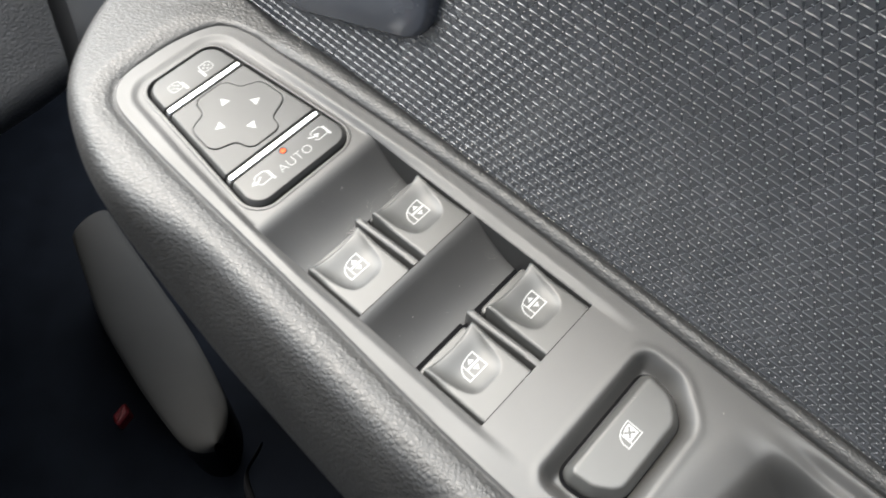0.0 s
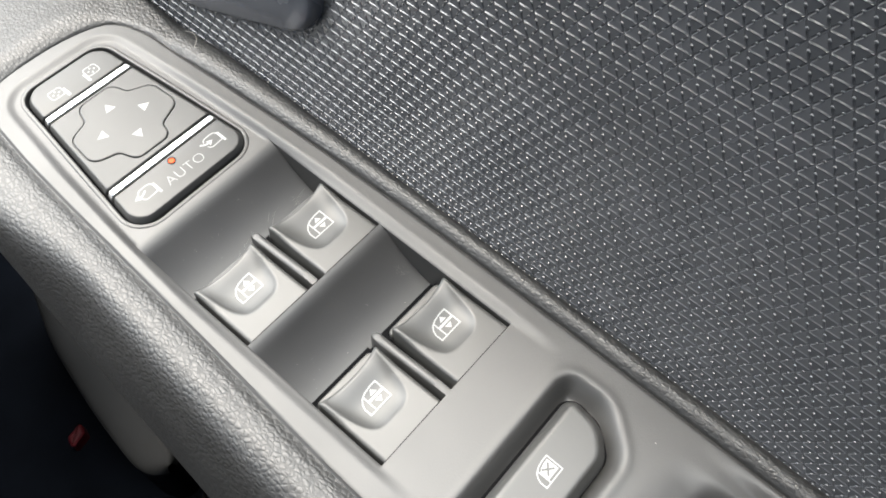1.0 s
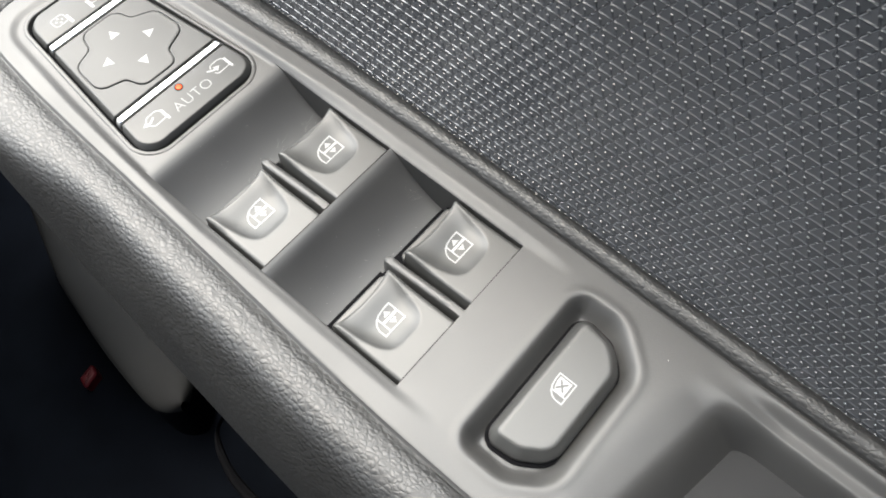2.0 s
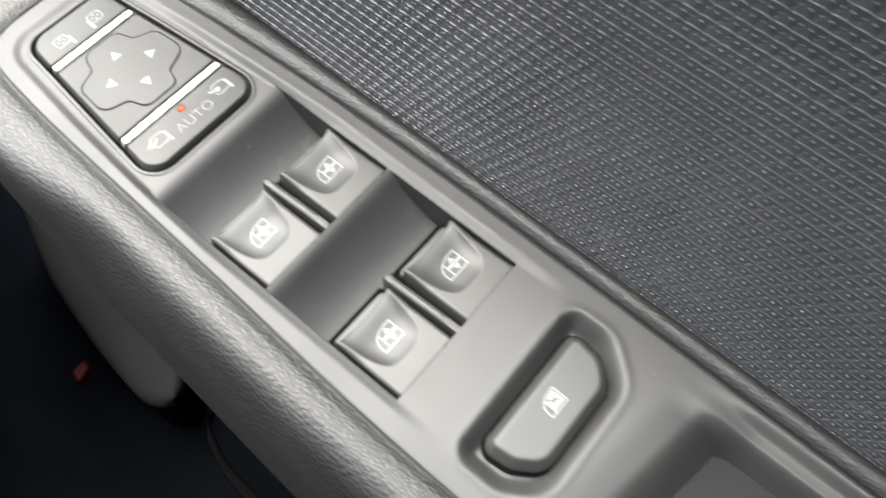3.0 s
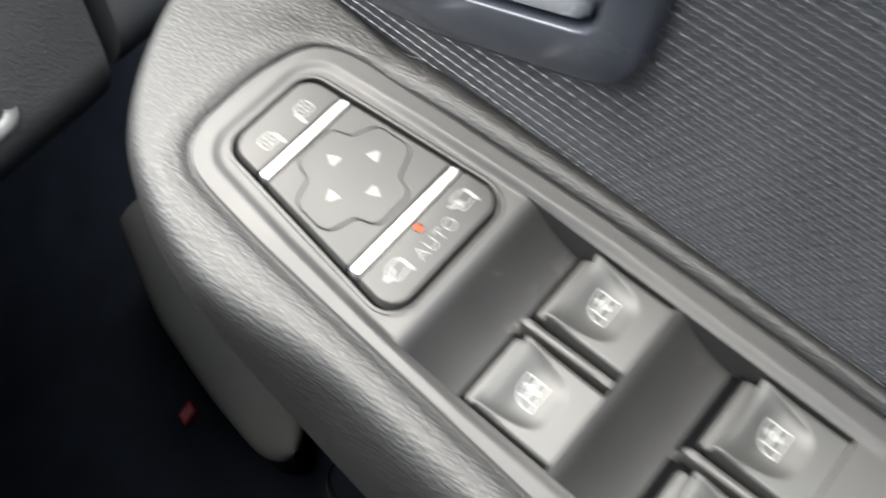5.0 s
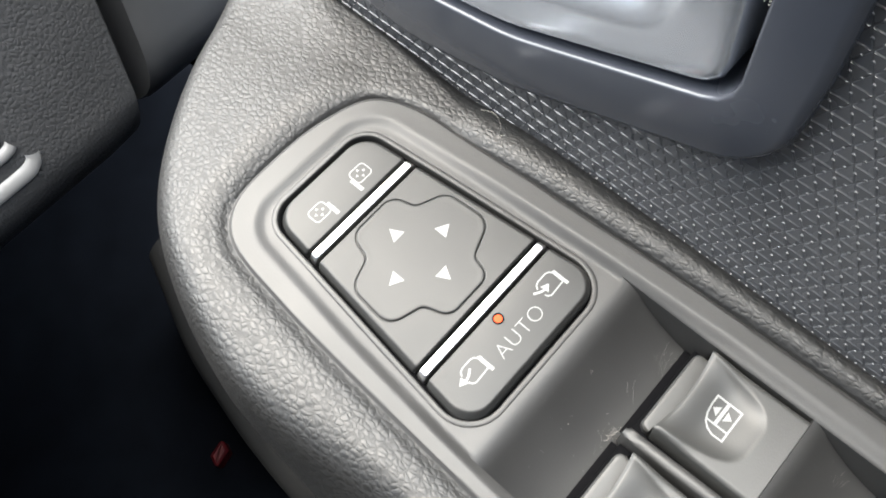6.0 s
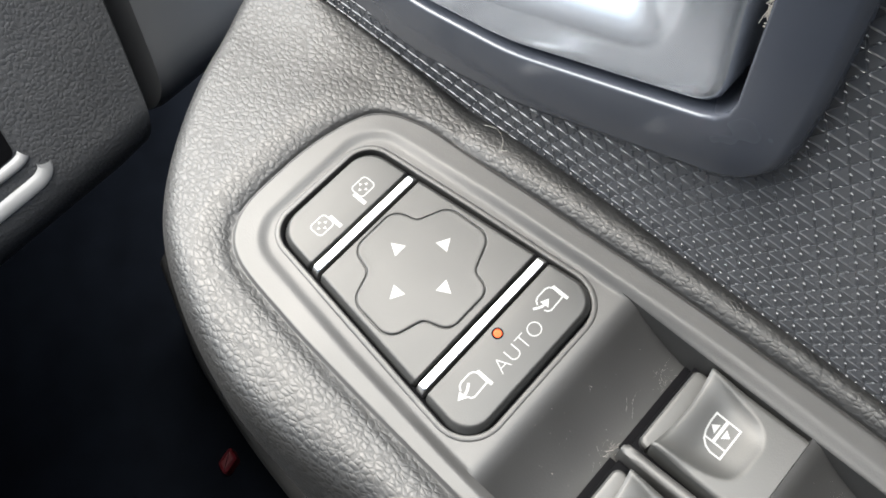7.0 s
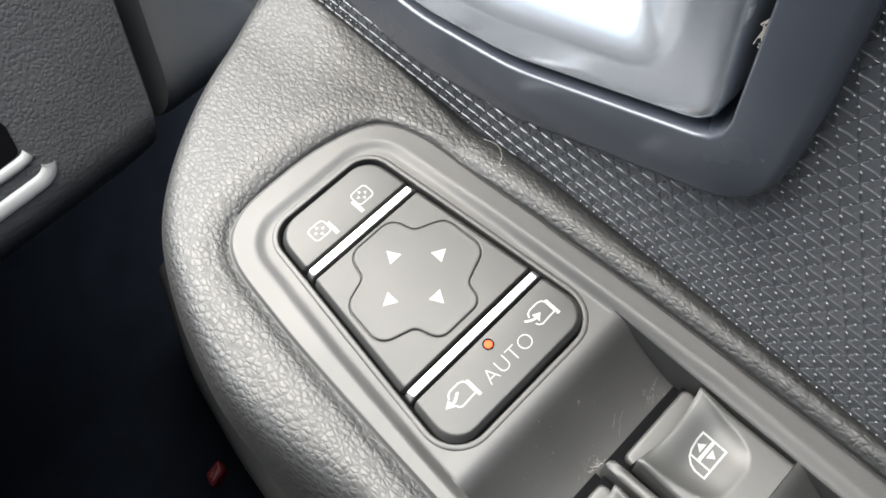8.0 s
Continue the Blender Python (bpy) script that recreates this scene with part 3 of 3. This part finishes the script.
def lock_switch():
    owner = thing("window_lock_switch", "large grey window lock button with a white crossed symbol", "lock switch")
    line = rounded([(-21.9, -136), (-20.8, -146), (-15.5, -153.8), (12.5, -153.8), (19.4, -148), (21.2, -136)], [3.8, 8, 8, 8, 10, 3.6], 10)
    part("well_gap", slab(inset(line, -0.95), [(0, -8), (0, -4.9), (0.3, -4.8)]), HOUSING, owner, "black gap round the button")
    button = part("button", slab(line, [(0, -8), (0, -3.2), (0.25, -2.6), (1.9, 0.0), (2.2, 0.3), (2.7, 0.46), (3.2, 0.5)]), ROCKER, owner)
    glyph = moved(door_glyph(0, 0, True), Matrix.Translation((-0.3, -143.9, 0)) @ Matrix.Diagonal((0.86, 0.86, 1, 1)))
    for v in glyph.verts:
        v.co.z += 0.56
    part("door_symbol", glyph, WHITE, button, "white crossed-out window symbol")
    cross = [ribbon([(-0.9, -144.9), (1.7, -142.7)], 0.55, 0.57, 0.01), ribbon([(-0.9, -142.7), (1.7, -144.9)], 0.55, 0.57, 0.014)]
    part("cross_mark", merge(*cross), ROCKER, button, "grey cross in the symbol")
    return owner


# ---------------------------------------------------------------- door card and handle
LEAN_OUT = 0.10


def on_card(y, z, out=0.0):
    """A place on the door card, out millimetres proud of it."""
    return (41.2 + LEAN_OUT * z - out, y, z)


HANDLE = rounded([(-26.8, 38.0), (30, 15.2), (62, 8.4), (94, 13), (150, 55), (135, 127), (-20, 127), (-26.6, 62)], [19, 60, 60, 60, 30, 20, 20, 30], 12)
HANDLE_LINE = [tuple(p) for p in HANDLE]


def door_card():
    owner = thing("door_card", "black moulded door card with a raised lozenge texture", "door panel", kind="structure")
    sheet = [[on_card(y, z, -16 - 3 * side) for y in (-420, 240)] for z, side in ((-60, 0), (128, 0), (128, 4), (-60, 4))]
    bm = grid_mesh(sheet + [sheet[0]])
    bmesh.ops.recalc_face_normals(bm, faces=bm.faces)
    part("backing", bm, CARD, owner)
    side, high = 4.06, 4.06 * math.sqrt(3) / 2
    verts, faces, near = [], [], []

    def roof(ya, za, verts, faces):
        """One lozenge: two triangular facets parted by fine grooves, a thin swelling dash along the door and two beads."""
        n = len(verts)
        for y, z in ((0, 0), (side / 2, -high), (side, 0), (side / 2, high)):
            verts.append(on_card(ya + y, za + z, -0.02))
        faces.append((n, n + 1, n + 2, n + 3))
        for up in (1, -1):
            a = len(verts)
            cy, cz = side / 2, up * high / 3
            for k, root, apex in ((0.90, -0.02, -0.02), (0.80, 0.20, 0.04)):
                for y, z, out in ((0, 0, root), (side, 0, root), (side / 2, up * high, apex)):
                    verts.append(on_card(ya + cy + (y - cy) * k, za + cz + (z - cz) * k, out))
            faces.append((a + 3, a + 4, a + 5))
            faces.extend((a + q, a + (q + 1) % 3, a + 3 + (q + 1) % 3, a + 3 + q) for q in range(3))
        a = len(verts)
        for q in range(7):
            k = q / 6
            swell = math.sin(k * math.pi) ** 0.7
            half, cy, cz = 0.13 + 0.14 * swell, ya + side * (0.05 + 0.90 * k), za + 0.04 * math.sin(math.tau * k)
            verts += [on_card(cy, cz - half, -0.01), on_card(cy, cz + half, -0.01), on_card(cy, cz, 0.10 + 0.24 * swell)]
        for q in range(6):
            b = a + 3 * q
            faces += [(b, b + 3, b + 5, b + 2), (b + 2, b + 5, b + 4, b + 1)]
        for dy, bead in ((0.5, 0.36), (-0.5, 0.32)):
            b = len(verts)
            by, bz = ya + dy * side / 2, za + 0.866 * side / 2
            for rad, out in ((1.0, -0.01), (0.74, 0.8 * bead)):
                verts += [on_card(by + bead * rad * 1.3 * math.cos(k * math.pi / 3), bz + bead * rad * math.sin(k * math.pi / 3), out) for k in range(6)]
            verts.append(on_card(by, bz, 1.1 * bead))
            for k in range(6):
                q = (k + 1) % 6
                faces += [(b + k, b + q, b + 6 + q, b + 6 + k), (b + 6 + k, b + 6 + q, b + 12)]

    for r in range(-1, int(127 / high)):
        for c in range(int(-285 / side), int(140 / side)):
            ya, z = c * side + (side / 2) * (r % 2), r * high - 1.5
            if -30 < ya < 150 and inside_distance(HANDLE_LINE, ya + side / 2, z) < -2:
                continue
            if -110 < ya < -40 and 2 <= r < 19:
                near.append((ya, z))
            else:
                roof(ya, z, verts, faces)
    bm = raw(verts, faces)
    bmesh.ops.recalc_face_normals(bm, faces=bm.faces)
    ob = part("lozenge_texture", bm, CARD, owner, "raised lozenges moulded in black plastic", sharp=40)
    ob["kind"] = "stuff"
    v, f = [], []
    roof(0, 0, v, f)
    bm = raw(v, f)
    bmesh.ops.recalc_face_normals(bm, faces=bm.faces)
    shape = part("raised_lozenge", bm, CARD, owner, sharp=40)
    for k, (ya, z) in enumerate(near[:300]):
        ob = shape if k == 0 else new("raised_lozenge", shape.data)
        ob.parent = owner
        ob.location = (LEAN_OUT * z * MM, ya * MM, z * MM)
    return owner


def door_handle():
    owner = thing("door_release", "silver inner door handle in a smooth black surround", "door handle")
    outer = HANDLE
    opening = rounded([(-15.2, 49.6), (32, 31.4), (66, 25.6), (108, 36), (120, 62), (118, 116), (-8.5, 116)], [7, 60, 60, 30, 20, 15, 10], 10)

    def lay(points, out):
        return [on_card(p.x, p.y, out) for p in points]

    n = 120

    def even(points):
        p = [Vector(q) for q in points] + [Vector(points[0])]
        d = [0.0]
        for a, b in zip(p, p[1:]):
            d.append(d[-1] + (b - a).length)
        return [Vector((np.interp(k / n * d[-1], d, [q.x for q in p]), np.interp(k / n * d[-1], d, [q.y for q in p]))) for k in range(n)]

    o, i = even(outer), even(opening)
    rows = [lay(o, -2), lay(o, 2.4), lay(inset(o, 0.9), 3.8), lay(inset(o, 2.2), 4.4)]
    rows += [lay(inset(i, -3.0), 5.0), lay(inset(i, -0.75), 5.1), lay(inset(i, -0.4), 5.08), lay(inset(i, -0.15), 4.9), lay(inset(i, 0.0), 4.5), lay(inset(i, 0.15), 3.4), lay(inset(i, 0.4), 0.3), lay(inset(i, 0.8), -14.5)]
    bm = grid_mesh(rows, True)
    bmesh.ops.recalc_face_normals(bm, faces=bm.faces)
    part("surround", bm, BEZEL, owner, "smooth black surround")
    part("recess", raw(lay(i, -14.0), [tuple(range(n))]), HOUSING, owner)
    lever = rounded([(-12.5, 50.8), (33, 33.2), (66, 27.3), (104, 38), (114, 64), (114, 111), (-4, 111)], [6, 60, 60, 25, 20, 12, 8], 10)
    outline = [tuple(p) for p in lever]
    hollow = [tuple(p) for p in rounded([(-3, 54), (36, 40), (66, 34.5), (100, 44), (108, 68), (108, 108), (4, 108)], [13, 50, 50, 20, 20, 12, 8], 10)]
    rings = np.concatenate([[0, 0.02, 0.04, 0.08], np.linspace(0.12, 0.97, 40)])
    lv, mid = even(lever), Vector((45, 78))
    ys = np.array([[p.x + k * (mid.x - p.x) for p in lv] for k in rings])
    zs = np.array([[p.y + k * (mid.y - p.y) for p in lv] for k in rings])
    deep = -inside_distance(outline, ys, zs)
    outs = 3.4 + 1.4 * np.sqrt(np.clip(deep / 1.6, 0, 1)) - 11.0 * ease_all(-inside_distance(hollow, ys, zs) / 21 - 0.03)
    rows = [[on_card(p.x, p.y, -13) for p in lv]] + [[on_card(a, b, c) for a, b, c in zip(*row)] for row in zip(ys.tolist(), zs.tolist(), outs.tolist())]
    bm = grid_mesh(rows, True)
    bmesh.ops.recalc_face_normals(bm, faces=bm.faces)
    part("lever", bm, SILVER, owner, "glossy silver pull lever", sharp=60)
    return owner


# ---------------------------------------------------------------- cabin round it
def block(name, lo, hi, mat, label, category, kind=""):
    """A plain panel between two corners, in metres, with softened edges."""
    bm = bmesh.new()
    bmesh.ops.create_cube(bm, size=1.0)
    for v in bm.verts:
        v.co = [1000 * (lo[k] + (v.co[k] + 0.5) * (hi[k] - lo[k])) for k in range(3)]
    bmesh.ops.bevel(bm, geom=list(bm.edges), offset=4, segments=2, affect="EDGES")
    ob = part(name, bm, mat)
    return tagged(ob, label, category, kind=kind)


def cabin():
    block("floor", (-1.4, -1.3, -0.46), (0.12, 1.0, -0.42), DARK, "carpeted car floor, its colour darkened for footwell shade", "floor", "structure")
    # unseen roof panels, added and cut back to block light from overhead and left
    block("ceiling_blocker_1", (-1.4, -0.03, 0.66), (-0.10, 0.30, 0.69), BLOCKER_GREY, "unseen dark grey roof panel that blocks overhead light", "ceiling", "structure")
    block("ceiling_blocker_2", (-1.4, -1.3, 0.66), (-0.13, -0.03, 0.69), BLOCKER_GREY, "unseen dark grey roof panel that blocks overhead light", "ceiling", "structure")
    # added out of view to keep far-side sky from reflecting in the leather flank
    block("wall_far_blocker", (-1.44, -1.3, -0.42), (-1.4, 1.0, 0.40), DARK, "unseen black wall that shuts out light from the far side", "wall", "structure")
    block("wall_console", (-0.66, -0.9, -0.42), (-0.62, 0.5, -0.04), DARK, "side of the centre console, its colour darkened for shade", "wall", "structure")
    # unseen wall added behind so that rear-facing slopes reflect darkness
    block("wall_rear_blocker", (-1.4, -1.34, -0.42), (0.12, -1.3, 0.66), DARK, "unseen dark wall that shuts out light from the rear", "wall", "structure")
    # height set to hold back low windscreen light; no such bulkhead is known
    block("wall_front_blocker", (-1.4, 0.50, -0.42), (0.12, 0.54, 0.13), DARK, "dark wall added to cut low light from the front", "wall", "structure")
    # unseen side panel, added to give the rocker pits a dark reflection
    block("wall_side_blocker", (0.08, -1.3, -0.062), (0.12, -0.46, 0.66), DARK, "unseen black side wall that blocks light behind the window", "wall", "structure")
    block("door_lower", (0.03, -1.3, -0.42), (0.12, 0.14, -0.062), DARK, "lower half of the car door, its colour darkened for shade", "wall", "structure")


def dashboard():
    owner = thing("dashboard", "black grained dashboard end with two satin silver strips", "dashboard")
    # end panel facing the driver, leaning back, rolling under at its foot
    def face(z, out=0.0):
        return 248 + 0.6 * z + (0 if z > -97 else 0.03 * (-97 - z) ** 2) - out

    rows = []
    for x in list(np.linspace(-1390, -440, 12)) + list(np.linspace(-420, 8, 30)) + [10, 12, 13.5]:
        round_off = 0.35 * max(0.0, x - 6) ** 2
        rows.append([(x - 4 + 0.36 * (z + 100), face(z) + round_off, z) for z in np.linspace(30, -190, 90)])
    rows.append([(p[0] + 0.5, p[1] + 60, p[2]) for p in rows[-1]])
    bm = grid_mesh(rows)
    bmesh.ops.recalc_face_normals(bm, faces=bm.faces)
    part("end_panel", bm, DASH, owner)
    top = [[(x, 262 + d, 30 + h) for d, h in ((4, 0), (14, 8), (60, 14), (500, 60))] for x in np.linspace(-1390, 0, 12)]
    part("top_panel", grid_mesh(top), DASH, owner)
    # bright lips beside a small black lid
    for line, w in (([(-160, -95.4), (-66, -95.3), (-52, -95.3), (-44.5, -95), (-40.5, -93.2), (-39.5, -91)], 5.6), ([(-160, -86.4), (-57, -86.4), (-49, -86.4), (-44.5, -86), (-42.5, -85)], 4.2)):
        pts = catmull(line, 6)
        rows = []
        for k in range(len(pts)):
            u = pts[min(k + 1, len(pts) - 1)] - pts[max(k - 1, 0)]
            u = u / np.linalg.norm(u)
            n = np.array([-u[1], u[0]])
            rows.append([(pts[k][0] + n[0] * a * w / 2, face(pts[k][1] + n[1] * a * w / 2, 1.6 * math.sqrt(max(0.0, 1 - a * a)) - 0.3), pts[k][1] + n[1] * a * w / 2) for a in np.linspace(-1, 1, 9)])
        bm = grid_mesh(rows)
        bmesh.ops.recalc_face_normals(bm, faces=bm.faces)
        part("bright_lip", bm, SATIN, owner, "satin silver lip")
    lid = rounded([(-160, -83.6), (-45, -83.6), (-42, -73), (-60, -55), (-160, -55)], [3, 3, 4, 5, 5], 5)
    part("lid", raw([(p.x, face(p.y, 0.6), p.y) for p in lid], [tuple(range(len(lid)))]), HOUSING, owner, "small black lid")
    rows = []
    for x in list(np.linspace(18, 104, 24)):
        rows.append([(x + 0.36 * (z + 100), face(z) + 10 + 0.5 * max(0.0, 22 - x), z) for z in np.linspace(30, -170, 36)])
    rows.insert(0, [(p[0] + 0.5, p[1] + 60, p[2]) for p in rows[0]])
    bm = grid_mesh(rows)
    bmesh.ops.recalc_face_normals(bm, faces=bm.faces)
    tagged(part("pillar_trim", bm, PILLAR), "smooth dark grey pillar trim beside the dashboard", "trim", kind="structure")
    return owner


def door_pocket():
    owner = thing("door_pocket", "grey moulded lip of the door pocket near the floor", "door pocket")
    spine = catmull([(-12, 285, -350, 18), (-22, 250, -352, 22), (-32, 212, -353, 26), (-39, 175, -354, 27), (-45.5, 140, -355, 26.5), (-53, 102, -356, 23), (-56, 88, -356, 19.5), (-58.2, 79.5, -356, 14), (-59.6, 74, -356, 8), (-60, 71, -357, 3)], 8)
    rows = []
    for i, (x, y, z, w) in enumerate(spine):
        rows.append([(x + w * math.cos(a) * 0.99, y + w * math.cos(a) * 0.04, z + 12 * math.sin(a)) for a in np.linspace(0, math.pi, 14)])
    bm = grid_mesh(rows)
    bmesh.ops.recalc_face_normals(bm, faces=bm.faces)
    part("lip", bm, GREY_TRIM, owner)
    legs = [[(r[0][0], r[0][1], -421), r[0]] for r in rows] + [[(r[-1][0], r[-1][1], -421), r[-1]] for r in reversed(rows)]
    bm = grid_mesh(legs)
    bmesh.ops.recalc_face_normals(bm, faces=bm.faces)
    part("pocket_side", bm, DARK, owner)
    line = catmull([(-38, 55, -372), (-58, 48, -374), (-68, 30, -376), (-73, 8, -378), (-74, -40, -380)], 8)
    rows = [[(p[0] + 4 * math.cos(a), p[1] + 2 * math.cos(a), p[2] + 4 * math.sin(a)) for a in np.linspace(0, math.tau, 9)[:-1]] for p in line]
    bm = grid_mesh(rows, True)
    bmesh.ops.recalc_face_normals(bm, faces=bm.faces)
    part("lower_rim", bm, HOUSING, owner, "black rounded rim")
    lamp = thing("red_reflector", "small red reflector on the black sill by the floor", "reflector")
    box = rounded([(-100, 161), (-86, 164), (-83, 174), (-97, 171)], 2, 4)
    part("lens", slab(box, [(0, -421), (0, -409), (1.2, -407.5), (2, -407)]), RED, lamp)


def dust():
    """Pale specks and curled fibres lying in the corners of the panel."""
    rng = random.Random(5)
    meshes = []

    def height(x, y):
        if y > 60 or y < -300:
            return 0.0
        return float(panel_height(np.array([x]), np.array([y]), np.array([1.0 if abs(x) < WALL and -110 < y < -12.6 else 0.0]))[0])

    def speck(x, y, z, size):
        b = bmesh.new()
        bmesh.ops.create_icosphere(b, subdivisions=1, radius=size, matrix=Matrix.Translation((x, y, z + size * 0.5)) @ Matrix.Diagonal((1, rng.uniform(0.6, 1.2), 0.6, 1)))
        meshes.append(b)

    def fibre(points, thick):
        rows = []
        for p in catmull(points, 4):
            rows.append([(p[0] + thick * math.cos(a), p[1] + thick * math.sin(a) * 0.7, p[2] + thick * (0.8 + math.sin(a))) for a in (0, 2.1, 4.2)])
        meshes.append(grid_mesh(rows, True))

    speck(24, -160.5, height(24, -160.5), 0.13)
    for _ in range(26):
        x, y = rng.gauss(0, 1) * 1.6, -33.2 + rng.gauss(0, 0.7)
        speck(x, y, height(x, y), rng.uniform(0.03, 0.08))
    for _ in range(22):
        x, y = 20.5 + rng.gauss(0, 2.2), -31.8 + rng.gauss(0, 1.0)
        speck(x, y, height(x, y), rng.uniform(0.03, 0.075))
    for _ in range(26):
        x, y = rng.uniform(-20, 22), rng.uniform(-34, -18)
        speck(x, y, height(x, y), rng.uniform(0.03, 0.07))
    for _ in range(20):
        x, y = rng.uniform(-22, 24), rng.uniform(-82, -66)
        speck(x, y, height(x, y), rng.uniform(0.03, 0.07))
    for x, y, n in ((-1.2, -32.8, 4), (0.2, -33.2, 4), (5.6, -22.4, 1)):
        for _ in range(n):
            u, w = x + rng.gauss(0, 0.7), y + rng.gauss(0, 0.5)
            z = height(u, w)
            fibre([(u, w, z), (u + rng.uniform(-0.9, 0.9), w + 0.5, z + 0.5), (u + rng.uniform(-1.4, 1.4), w + rng.uniform(-0.6, 1.0), z + 0.3)], 0.022)
    for cx, cy, n, long in ((20.5, -31.0, 10, 2.2), (22.6, -74.0, 9, 2.6), (-2.6, -31.5, 7, 1.6), (12.0, -30.5, 5, 2.0)):
        # pale scuffs rubbed into the pit floors
        for _ in range(n):
            u, w, turn = cx + rng.gauss(0, 1.3), cy + rng.gauss(0, 1.5), rng.uniform(-0.4, 1.2)
            half = long * rng.uniform(0.3, 0.8)
            line = [(u + k * half * math.cos(turn), w + k * half * math.sin(turn)) for k in (-1, 0, 1)]
            fibre([(a, b, height(a, b) - 0.012) for a, b in line], rng.uniform(0.010, 0.017))
    for x0, x1 in ((8.5, 2.5), (10.0, 5.5)):
        fibre([(x0, -138.5, 0.47), (x0 * 0.5 + x1 * 0.5 + 0.2, -144.5, 0.47), (x1, -150, 0.46)], 0.016)
    fibre([(37.0, 37, 2.2), (38.0, 33.5, 2.6), (36.6, 30.5, 2.4), (34.6, 29.3, 2.0), (35.2, 28.0, 2.2)], 0.06)
    for _ in range(70):
        # a tuft caught in the gap behind the handle
        y, z = -12.9 + rng.gauss(0, 0.35), 72.5 + rng.gauss(0, 1.5)
        p = on_card(y, z, 1.0)
        q = on_card(y + rng.uniform(-0.6, 0.6), z + rng.uniform(-1.0, 1.0), 2.6)
        r = on_card(y + rng.uniform(-0.9, 0.9), z + rng.uniform(-1.8, 1.8), rng.uniform(3.0, 4.6))
        fibre([p, q, r], rng.uniform(0.06, 0.13))
    ob = part("dust", merge(*meshes), DUST)
    return tagged(ob, "pale dust specks and fibres lying on the switch panel", "dust", kind="stuff")


cabin()
door_card()
armrest()
switch_panel()
mirror_switch()
for spot in ((14.3, -62.0), (-14.1, -62.0), (14.3, -111.4), (-14.1, -111.4)):
    window_switch(*spot)
lock_switch()
door_handle()
dashboard()
door_pocket()
dust()
